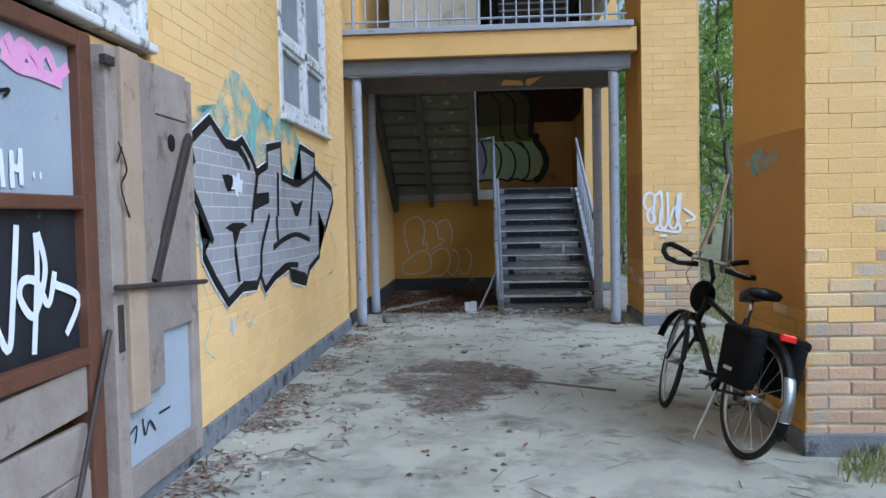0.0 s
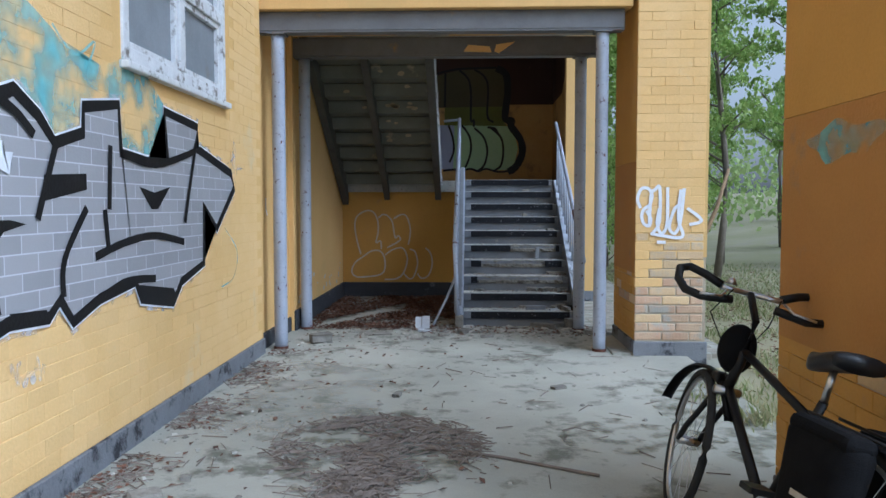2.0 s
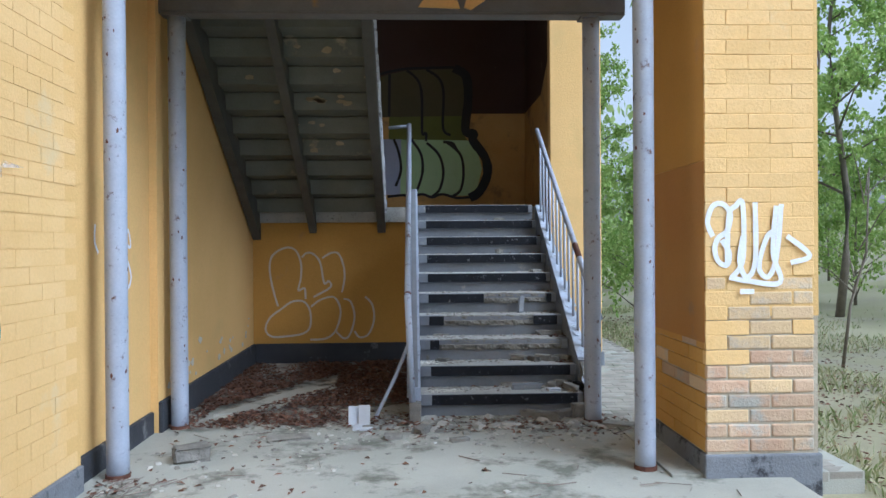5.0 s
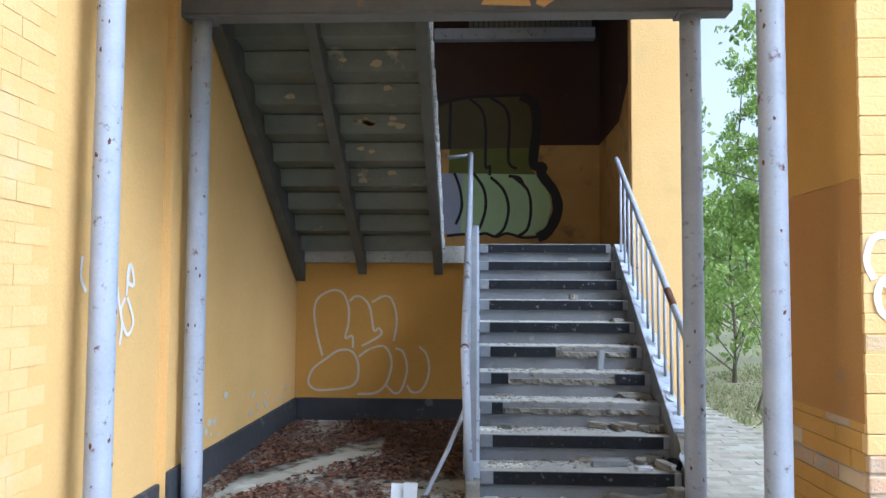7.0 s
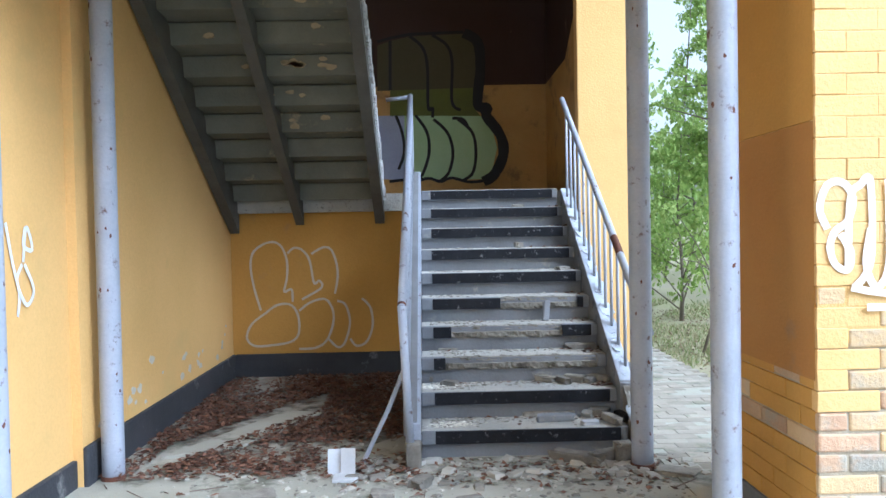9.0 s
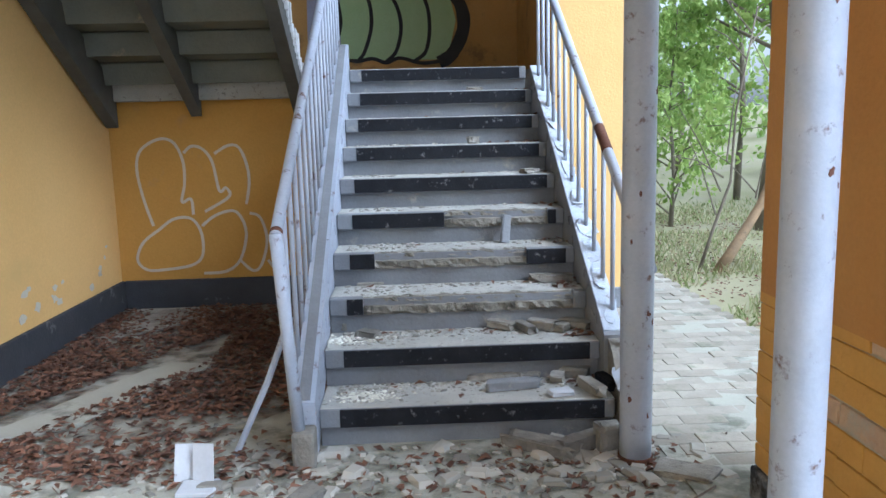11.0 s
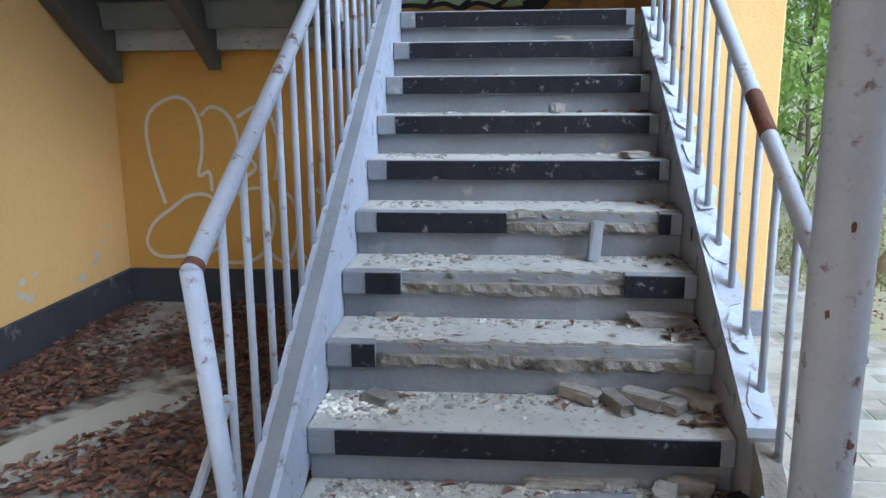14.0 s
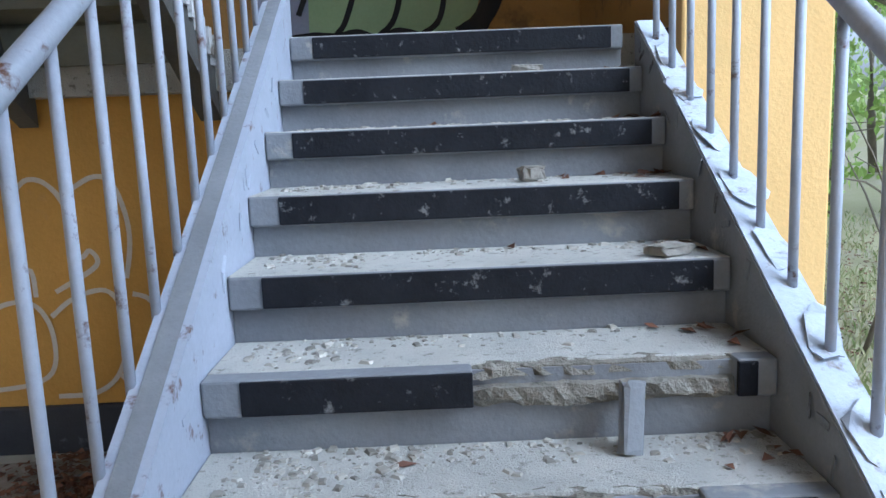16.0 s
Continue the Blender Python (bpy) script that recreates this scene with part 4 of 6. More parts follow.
def add_stroke(bm, pts, w, put, more=0.0):
    """A ribbon of paint of about even width, with a thin body."""
    n = len(pts)
    L, R = [], []
    for i, p in enumerate(pts):
        d = (pts[min(n - 1, i + 1)] - pts[max(0, i - 1)])
        d = d.normalized() if d.length > 1e-9 else Vector((1, 0))
        q = Vector((-d.y, d.x)) * w * (0.5 + 0.06 * noise.noise((i * 0.7, w * 50, p.x)))
        L.append(bm.verts.new(put(p + q, more + 0.0012 * i / n)))
        R.append(bm.verts.new(put(p - q, more + 0.0012 * i / n)))
    for i in range(n - 1):
        bm.faces.new((L[i], L[i + 1], R[i + 1], R[i]))


def paint_fill(name, pts, put, material, parent, label=""):
    bm = bmesh.new()
    f = bm.faces.new([bm.verts.new(put(p)) for p in pts])
    bmesh.ops.triangulate(bm, faces=[f])
    return part(name, bm, material, parent, label)


def paint_lines(name, lines, w, put, material, parent, label="", curved=True):
    for k, ln in enumerate(lines):
        bm = bmesh.new()
        add_stroke(bm, smooth_line(ln) if curved else [Vector(p) for p in ln], w, put, 0.0013 * k)
        part(name, bm, material, parent, label)


def silver_brick():
    """Silver paint over bricks: pale joints show through."""
    m = M["silver"].copy()
    nt = m.node_tree
    geo = nt.nodes.new("ShaderNodeNewGeometry")
    sep, com = nt.nodes.new("ShaderNodeSeparateXYZ"), nt.nodes.new("ShaderNodeCombineXYZ")
    nt.links.new(geo.outputs["Position"], sep.inputs[0])
    nt.links.new(sep.outputs["Y"], com.inputs["X"])
    nt.links.new(sep.outputs["Z"], com.inputs["Y"])
    b = nt.nodes.new("ShaderNodeTexBrick")
    nt.links.new(com.outputs[0], b.inputs["Vector"])
    for k, v in (("Scale", 1.0), ("Mortar Size", 0.004), ("Mortar Smooth", 0.4), ("Brick Width", 0.25), ("Row Height", 0.083)):
        b.inputs[k].default_value = v
    b.inputs["Color1"].default_value, b.inputs["Color2"].default_value, b.inputs["Mortar"].default_value = (0.36, 0.36, 0.39, 1), (0.45, 0.45, 0.48, 1), (0.72, 0.73, 0.8, 1)
    x = nt.nodes.new("ShaderNodeMix")
    x.data_type = "RGBA"
    x.inputs["Factor"].default_value = 0.8
    p = nt.nodes["Principled BSDF"]
    old = p.inputs["Base Color"].links[0].from_socket
    nt.links.new(old, x.inputs["A"])
    nt.links.new(b.outputs["Color"], x.inputs["B"])
    nt.links.new(x.outputs["Result"], p.inputs["Base Color"])
    return m


M["silver_brick"] = silver_brick()


def W_(lift):
    return plane_put("x", WALL, lift)


piece = thing("graffiti_lettering", WALL, 6.5, 0.8, "large silver graffiti lettering with black outlines and teal mist", "graffiti")
cloud = [Vector((6.0 + 1.75 * math.cos(a) * (1 + 0.16 * math.sin(5 * a)), 1.5 + 0.62 * math.sin(a) * (1 + 0.2 * math.sin(7 * a + 1)))) for a in [k * math.tau / 60 for k in range(60)]]
cloud = [Vector((p.x, p.y + 0.1)) for p in cloud]
paint_fill("teal_mist", cloud, W_(0.006), M["mist_teal"], piece, "teal sprayed mist")
closed = PIECE_OUTLINE + PIECE_OUTLINE[:1]
paint_lines("white_halo", [closed], 0.13, W_(0.0085), M["mist_white"], piece, "white sprayed halo", False)
paint_lines("white_line", [closed], 0.085, W_(0.0095), M["spray_white"], piece, "white outline", False)
paint_fill("silver_fill", PIECE_OUTLINE, W_(0.011), M["silver_brick"], piece, "silver fill showing brick joints")
paint_lines("black_outline", [closed], 0.062, W_(0.0125), M["spray_black"], piece, "black outline", False)
for pts in PIECE_DARK:
    paint_fill("black_shape", pts, W_(0.014), M["spray_black"], piece, "black inner shape")
for k, ln in enumerate(PIECE_STROKES):
    paint_lines("black_stroke", [ln], 0.045, W_(0.0155 + 0.0004 * k), M["spray_black"], piece, "black stroke")
paint_fill("white_splash", [Vector((5.46 + r * math.cos(a), 1.56 + 0.7 * r * math.sin(a))) for a, r in [(k * math.tau / 16, 0.1 * (1 + 0.35 * math.sin(k * 2.3))) for k in range(16)]], W_(0.0165), M["spray_white"], piece, "white paint splash")
paint_fill("sparkle", [Vector((8.58 + r * math.cos(a), 1.68 + r * math.sin(a))) for a, r in [(k * math.tau / 16, 0.26 if k % 4 == 0 else (0.05 if k % 2 else 0.09)) for k in range(16)]], W_(0.0172), M["mist_white"], piece, "white sparkle")
paint_lines("scribble", [[(5.25, 2.3), (5.3, 2.15), (5.2, 2.05), (5.35, 1.98)], [(5.9, 2.2), (6.1, 2.1), (6.3, 2.2), (6.2, 2.0), (6.4, 1.95)], [(4.75, 1.0), (4.9, 0.8), (4.8, 0.6), (4.95, 0.5)], [(8.3, 1.2), (8.6, 1.0), (8.5, 0.8), (8.2, 0.75)]], 0.015, W_(0.018), M["mist_teal"], piece, "thin teal scribbles")
tag = thing("graffiti_tag", WALL, 5.6, 0.6, "small pale sprayed tag under the lettering", "graffiti")
paint_lines("paint_line", [[(5.25 + 0.06 * k, 0.62), (5.28 + 0.06 * k, 0.7), (5.31 + 0.06 * k, 0.6), (5.34 + 0.06 * k, 0.66)] for k in range(8)], 0.03, W_(0.008), M["mist_white"], tag)
tag = thing("graffiti_tag", WALL, 9.8, 1.1, "thin white sprayed tag beside the steel post", "graffiti")
paint_lines("paint_line", TAG_WALL_B, 0.022, plane_put("x", WALL - 0.06, 0.005), M["spray_white"], tag)
tag = thing("graffiti_tag", 0, 13.93, 0.3, "thin pale bubble-letter outline on the brown wall", "graffiti")
for k, ln in enumerate(TAG_STAIR):
    paint_lines("paint_line", [ln], 0.022, plane_put("y", 13.94, 0.005 + 0.0014 * k), M["spray_grey"], tag)
tag = thing("graffiti_tag", 2.45, 9.43, 1.0, "thick white sprayed tag on the brick pier", "graffiti")
for k, ln in enumerate(TAG_PIER):
    paint_lines("paint_line", [[(x, z + 0.05) for x, z in ln]], 0.029, plane_put("y", 9.48, 0.006 + 0.0014 * k), M["spray_white"], tag)
for lines, w, mt, lab in ((TAG_PANEL, 0.032, "spray_white", "bold white tag on the black panel"), (TAG_PANEL2, 0.025, "spray_white", "white tag on the pale panel"), (TAG_PINK, 0.045, "spray_pink", "pink scrawl on the pale panel")):
    tag = thing("graffiti_tag", WALL, 3.2, lines[0][0][1], lab, "graffiti")
    paint_lines("paint_line", lines, w, W_(0.0), M[mt], tag)
tag = thing("graffiti_tag", -1.2, 3.9, 0.4, "thin black marker tags on the door boards", "graffiti")
paint_lines("paint_line", TAG_SMALL[2:4], 0.012, plane_put("x", -1.2, 0.004), M["spray_black"], tag)
paint_lines("paint_line", TAG_SMALL[4:], 0.012, plane_put("x", -1.25, 0.004), M["spray_black"], tag)
tag = thing("graffiti_tag", WALL, 3.05, 1.75, "thin black marker scribble on the pale panel", "graffiti")
paint_lines("paint_line", TAG_SMALL[:2], 0.014, W_(0.002), M["spray_black"], tag)
tag = thing("graffiti_tag", 2.115, 5.5, 1.6, "faint teal paint smear on the brown pier side", "graffiti")
paint_fill("paint_smear", [Vector((5.56 + 0.3 * math.cos(a) * (1 + 0.18 * math.sin(3 * a)), 1.63 + 0.075 * math.sin(a) * (1 + 0.3 * math.sin(5 * a + 1)))) for a in [k * math.tau / 28 for k in range(28)]], lambda p, more=0.0: (2.112 - more, p[0], p[1]), M["mist_teal"], tag)

LY = plane_put("y", 15.5, 0.006)
big = thing("graffiti_lettering", 0.9, 15.49, 2.0, "green and olive bubble letters with thick black outlines", "graffiti")
paint_fill("lilac_fill", LAND_LILAC, LY, M["spray_lilac"], big, "lilac fill")
paint_fill("green_fill", LAND_GREEN, LY, M["spray_green"], big, "pale green fill")
paint_fill("olive_fill", LAND_OLIVE, LY, M["spray_olive"], big, "olive band")
paint_fill("umber_fill", LAND_UMBER, LY, M["spray_umber"], big, "dark brown fill")
LB = plane_put("y", 15.5, 0.011)
for ln in LAND_LINES:
    paint_lines("black_line", [ln], 0.035, LB, M["spray_black"], big, "black outline")
paint_lines("black_edge", [LAND_EDGE], 0.12, plane_put("y", 15.5, 0.014), M["spray_black"], big, "thick black shadow edge")

# ---- bicycle ----
bike = new("bicycle")
bike.matrix_basis = Matrix.Translation((1.735, 4.86, floor_z(1.735, 4.86))) @ Matrix.Rotation(radians(8.5), 4, "Z") @ Matrix.Rotation(radians(14.5), 4, "Y")
tagged(bike, "black trekking bicycle with butterfly handlebar leaning at the pier", "bicycle")
WB, WR = 1.14, 0.345


def ring(c, r, t, axis_turn=0.0, seg=40):
    return [Vector((c[0] + r * math.cos(a) * math.sin(axis_turn), c[1] + r * math.cos(a) * math.cos(axis_turn), c[2] + r * math.sin(a))) for a in [k * math.tau / seg for k in range(seg)]]


def wheel(y, turn):
    w = finish("wheel", tube([(-0.05, y, WR), (0.05, y, WR)], 0.022, 12), M["chrome"], bike, "", True)
    finish("tyre", tube(ring((0, y, WR), WR - 0.018, 0, turn), 0.019, 10, True), M["rubber"], w, "black tyre", True)
    finish("rim", tube(ring((0, y, WR), WR - 0.044, 0, turn), 0.012, 8, True), M["chrome"], w, "", True)
    for k in range(16):
        a = k * math.tau / 16
        e = (0.0 + (WR - 0.05) * math.cos(a) * math.sin(turn), y + (WR - 0.05) * math.cos(a) * math.cos(turn), WR + (WR - 0.05) * math.sin(a))
        finish("spoke", tube([(0.02 * (-1) ** k, y, WR), e], 0.0015, 4), M["chrome"], w)


TURN_ = radians(14)
wheel(0.0, 0.0)
wheel(WB, TURN_)


def arc_guard(y, a0, a1, material, width):
    bm = bmesh.new()
    prev = None
    for k in range(22):
        a = a0 + (a1 - a0) * k / 21
        r = WR + 0.022
        cur = [bm.verts.new((x, y + rr * math.cos(a), WR + rr * math.sin(a))) for x, rr in ((-width, r - 0.012), (-width * 0.6, r), (width * 0.6, r), (width, r - 0.012))]
        if prev:
            for j in range(3):
                bm.faces.new((prev[j], cur[j], cur[j + 1], prev[j + 1]))
        prev = cur
    res = bmesh.ops.solidify(bm, geom=bm.faces[:], thickness=0.002)
    return bm


finish("mudguard", arc_guard(0, radians(30), radians(205), None, 0.03), M["black_plastic"], bike, "", True)
finish("mudguard", arc_guard(WB, radians(20), radians(150), None, 0.028), M["black_plastic"], bike, "", True)
finish("mudguard_end", arc_guard(0, radians(150), radians(188), None, 0.034), M["chrome"], bike, "pale metal mudguard end", True)
HEADL, HEADH = Vector((0, WB - 0.22, 0.66)), Vector((0, WB - 0.28, 0.83))
BB, ST = Vector((0, 0.45, 0.29)), Vector((0, 0.27, 0.76))
for name, a, b, r in (("seat_tube", BB, ST, 0.017), ("down_tube", BB, HEADL, 0.021), ("top_tube", Vector((0, 0.3, 0.68)), HEADH, 0.017), ("head_tube", HEADL, HEADH, 0.023)):
    finish(name, tube([a, b], r, 12), M["black_plastic"], bike, "", True)
for s in (-1, 1):
    finish("chain_stay", tube([BB, (s * 0.05, 0, WR)], 0.009, 8), M["black_plastic"], bike, "", True)
    finish("seat_stay", tube([ST - Vector((0, 0, 0.08)), (s * 0.05, 0, WR)], 0.008, 8), M["black_plastic"], bike, "", True)
    finish("fork_blade", tube([HEADL + Vector((s * 0.045, 0, -0.02)), (s * 0.05, WB - 0.04, 0.42), (s * 0.05, WB, WR)], 0.013, 8), M["black_plastic"], bike, "", True)
finish("fork_crown", tube([HEADL + Vector((-0.06, 0, -0.02)), HEADL + Vector((0.06, 0, -0.02))], 0.02, 10), M["chrome"], bike, "", True)
finish("seat_post", tube([ST, ST + Vector((0, -0.01, 0.13))], 0.013, 10), M["chrome"], bike, "", True)
# saddle
bm = bmesh.new()
rows = []
for k in range(10):
    f = k / 9
    y = 0.13 + 0.27 * f
    w = 0.085 * (1 - f) ** 0.8 + 0.02
    z = 0.915 + 0.02 * math.cos(f * 3.0)
    rows.append([bm.verts.new((w * math.cos(a), y, z + 0.028 * math.sin(a) - (0.015 if math.sin(a) < -0.1 else 0))) for a in [j * math.tau / 12 for j in range(12)]])
for i in range(9):
    for j in range(12):
        bm.faces.new((rows[i][j], rows[i][(j + 1) % 12], rows[i + 1][(j + 1) % 12], rows[i + 1][j]))
bm.faces.new(rows[0])
bm.faces.new(rows[-1][::-1])
bmesh.ops.recalc_face_normals(bm, faces=bm.faces)
finish("saddle", bm, M["black_plastic"], bike, "black saddle", True)
# stem and butterfly bar
finish("stem", tube([HEADH, HEADH + Vector((0, -0.02, 0.14)), HEADH + Vector((0, 0.08, 0.25))], 0.016, 10), M["black_plastic"], bike, "", True)
BC = HEADH + Vector((0, 0.08, 0.25))
bar = finish("handlebar", tube([BC + Vector((x, 0.03 - 0.05 * abs(x) / 0.12, 0)) for x in (-0.13, -0.06, 0, 0.06, 0.13)], 0.013, 10), M["chrome"], bike, "shiny middle of the handlebar", True)
for s in (-1, 1):
    loop = [(0.13, -0.02), (0.2, 0.03), (0.27, 0.06), (0.315, 0.03), (0.32, -0.05), (0.29, -0.12), (0.22, -0.14), (0.13, -0.12), (0.09, -0.11)]
    finish("grip", tube([BC + Vector((s * a, b * 0.8, 0.58 * b + 0.02)) for a, b in loop], 0.019, 10), M["black_plastic"], bar, "black foam grip", True)
    finish("brake_lever", tube([BC + Vector((s * 0.12, -0.1, -0.01)), BC + Vector((s * 0.15, -0.16, -0.04)), BC + Vector((s * 0.24, -0.18, -0.05))], 0.006, 6), M["chrome"], bar, "", True)
    finish("brake_cable", tube([BC + Vector((s * 0.1, -0.12, 0)), BC + Vector((s * 0.13, 0.08, -0.12)), BC + Vector((s * 0.05, 0.03, -0.25)), HEADL], 0.003, 5), M["black_plastic"], bar)
finish("bell", tube([BC + Vector((-0.09, 0.0, 0.02)), BC + Vector((-0.09, 0.0, 0.05))], 0.028, 12, False, 0.012), M["chrome"], bar, "chrome bell", True)
bar.matrix_basis = Matrix.Translation(BC) @ Matrix.Rotation(radians(-16), 4, "Z") @ Matrix.Translation(-BC)
# bag hanging in front of the head tube
bm = bmesh.new()
bmesh.ops.create_uvsphere(bm, u_segments=14, v_segments=10, radius=0.09, matrix=Matrix.Translation(HEADH + Vector((0, 0.07, 0.0))) @ Matrix.Diagonal((0.95, 0.8, 1.25, 1)))
finish("handlebar_bag", bm, M["fabric"], bike, "small black bag on the head tube", True)
finish("front_lamp", box(-0.03, 0.03, WB - 0.16, WB - 0.1, 0.66, 0.71, 0.012), M["black_plastic"], bike)
# rack, panniers and rear light
rack = finish("rack", tube([(-0.06, 0.25, 0.72), (-0.06, -0.18, 0.72), (0.06, -0.18, 0.72), (0.06, 0.25, 0.72)], 0.006, 8), M["black_plastic"], bike, "", True)
for s in (-1, 1):
    finish("rack_strut", tube([(s * 0.06, -0.05, 0.72), (s * 0.06, 0, WR)], 0.005, 6), M["black_plastic"], rack)
    bm = bmesh.new()
    add_box(bm, s * 0.065, s * 0.185, -0.16, 0.18, 0.38, 0.715, None, 0.05)
    for v in bm.verts:
        v.co += Vector((0.012 * noise.noise(v.co * 9), 0, 0.01 * noise.noise(v.co * 7)))
        if v.co.z < 0.5:
            v.co.y *= 0.88
    bag = finish("pannier", bm, M["fabric"], bike, "black fabric pannier bag", True)
    finish("flap", box(s * 0.07, s * 0.188, -0.15, 0.17, 0.66, 0.725, 0.028), M["fabric"], bag)
    finish("reflector_strip", box(s * 0.186 - 0.004, s * 0.186 + 0.003, -0.05, 0.05, 0.47, 0.49), M["chrome"], bag, "pale reflective strip")
finish("rear_light", box(-0.045, 0.045, -0.215, -0.185, 0.7, 0.74, 0.008), M["red_plastic"], bike, "red rear reflector light")
# drive
crank = finish("chainring", tube(ring((0.045, BB.y, BB.z), 0.085, 0), 0.006, 6, True), M["chrome"], bike, "", True)
for s in (-1, 1):
    e = BB + Vector((s * 0.07, s * 0.12, -s * 0.1))
    finish("crank_arm", tube([BB + Vector((s * 0.06, 0, 0)), e], 0.01, 8), M["chrome"], crank)
    finish("pedal", box(*sorted((e.x, e.x + s * 0.1)), e.y - 0.04, e.y + 0.04, e.z - 0.012, e.z + 0.012, 0.004), M["black_plastic"], crank)
finish("chain", tube([(0.045, 0, WR + 0.035), (0.045, BB.y, BB.z + 0.085), (0.045, BB.y + 0.085, BB.z), (0.045, BB.y, BB.z - 0.085), (0.045, 0, WR - 0.035)], 0.004, 6), M["rust"], bike)
finish("kick_stand", tube([(-0.06, 0.32, 0.3), (-0.16, 0.25, 0.0)], 0.008, 8), M["chrome"], bike)

# ---- rubble and litter ----


def chunk(x, y, z, size, turn, label, seed, material="rubble", group="concrete pieces on the stairs", name="concrete_chunk"):
    """A broken lump: a bevelled block with its corners knocked about, resting on z."""
    rng = random.Random(seed)
    bm = bmesh.new()
    add_box(bm, -size[0] / 2, size[0] / 2, -size[1] / 2, size[1] / 2, 0, size[2], None, min(size) * 0.18)
    for v in bm.verts:
        v.co.x += rng.uniform(-0.12, 0.12) * size[0]
        v.co.y += rng.uniform(-0.1, 0.1) * size[1]
        v.co.z = max(0.0, v.co.z + rng.uniform(-0.08, 0.08) * size[2])
    ob = finish(name, bm, M[material])
    ob.matrix_basis = pose(x, y, z, 0, 0, turn)
    return tagged(ob, label, "rubble", group)


LUMPS = [
    (0.35, 0.66, 11.7, 0.12, 0.06, 0.05, 15), (0.35, 0.81, 11.73, 0.12, 0.08, 0.08, 5), (0.35, 0.74, 11.56, 0.07, 0.1, 0.03, 60), (0.35, 1.38, 11.62, 0.13, 0.06, 0.04, -40),
    (0.35, 1.49, 11.56, 0.05, 0.14, 0.04, 20), (0.35, 1.58, 11.58, 0.14, 0.06, 0.05, -35), (0.35, 1.56, 11.76, 0.22, 0.06, 0.04, -5), (0.35, 1.66, 11.54, 0.07, 0.06, 0.04, 50), (0.35, 1.74, 11.6, 0.16, 0.08, 0.04, -45),
    (0.175, 1.31, 11.38, 0.2, 0.05, 0.03, 0), (0.175, 1.47, 11.39, 0.1, 0.06, 0.03, 20), (0.175, 1.6, 11.32, 0.08, 0.06, 0.04, 70), (0.175, 1.72, 11.16, 0.05, 0.17, 0.05, 15), (0.175, 1.69, 11.37, 0.12, 0.08, 0.05, -20),
    (0.0, 1.46, 10.98, 0.3, 0.09, 0.06, -35), (0.0, 1.66, 10.98, 0.26, 0.07, 0.07, 30), (0.0, 1.74, 10.95, 0.1, 0.1, 0.12, 10), (0.0, 1.98, 10.7, 0.2, 0.12, 0.03, -30), (0.525, 0.73, 11.94, 0.12, 0.04, 0.015, 8), (0.525, 1.68, 11.88, 0.2, 0.07, 0.04, -3), (0.525, 1.6, 11.95, 0.07, 0.05, 0.03, 40),
    (1.225, 1.36, 12.86, 0.065, 0.05, 0.045, 20), (1.575, 1.42, 13.42, 0.1, 0.06, 0.03, 0), (1.05, 1.66, 12.5, 0.1, 0.06, 0.03, 30), (0.0, -0.87, 10.0, 0.2, 0.14, 0.1, 25), (0.0, 0.55, 10.6, 0.12, 0.09, 0.05, 60), (0.0, 0.8, 10.35, 0.12, 0.05, 0.03, 20), (0.0, 0.35, 10.45, 0.11, 0.08, 0.04, 10),
    (0.0, 0.12, 10.2, 0.2, 0.06, 0.02, -10), (0.0, -0.35, 10.5, 0.25, 0.14, 0.02, 12), (0.0, 1.3, 8.2, 0.1, 0.06, 0.03, 30), (0.0, 0.1, 7.9, 0.09, 0.05, 0.03, 80), (0.0, -0.9, 5.9, 0.13, 0.1, 0.04, 30), (0.0, -0.55, 4.9, 0.06, 0.05, 0.03, 10), (0.0, -0.8, 6.15, 0.05, 0.04, 0.03, 10), (0.0, 0.4, 4.8, 0.05, 0.04, 0.025, 10),
]
for k, (z, x, y, a, b, c, turn) in enumerate(LUMPS):
    on = "lying on the stairs" if z > 0 else "lying on the concrete floor"
    chunk(x, y, z if z else floor_z(x, y) - 0.004, (a, b, c), turn, "broken grey concrete piece " + on, k + 3, group="concrete pieces on the stairs" if z > 0 else "concrete pieces on the floor")
chunk(1.39, 11.24, 0.175, (0.22, 0.05, 0.045), 8, "broken grey nosing piece lying on the stairs", 71, "stair_grey")
chunk(1.8, 11.22, 0.175, (0.05, 0.14, 0.05), 12, "broken black-edged nosing piece lying on the stairs", 72, "strip")
st = chunk(1.47, 12.14, 0.7, (0.05, 0.03, 0.15), 15, "short grey splinter of edge leaning on a step", 73, "stair_grey", name="edge_splinter")
st.matrix_basis = pose(1.46, 12.1, 0.7, -16, 14, 20)
tin = chunk(1.58, 11.14, 0.175, (0.09, 0.06, 0.025), 10, "crumpled pale wrapper on the bottom step", 74, "paper", name="crumpled_wrapper")

# white folded sheet and leaning batten by the stair foot
sheet = thing("folded_sheet", 0.1, 10.82, 0, "folded white plastic sheet standing on the floor", "litter")
for k, (x0, x1, lean) in enumerate(((0.02, 0.1, -20), (0.1, 0.19, -12))):
    bm = bmesh.new()
    add_box(bm, x0, x1 - 0.003, -0.002, 0.002, 0, 0.15, Matrix.Translation((0, 10.8 + 0.02 * k, 0.002)) @ Matrix.Rotation(radians(lean), 4, "X") @ Matrix.Rotation(radians(10 - 25 * k), 4, "Z"), 0.001)
    part("fold", bm, M["paper"], sheet)
part("fold", box(0.06, 0.2, 10.68, 10.8, 0.001, 0.02, 0.004), M["paper"], sheet)
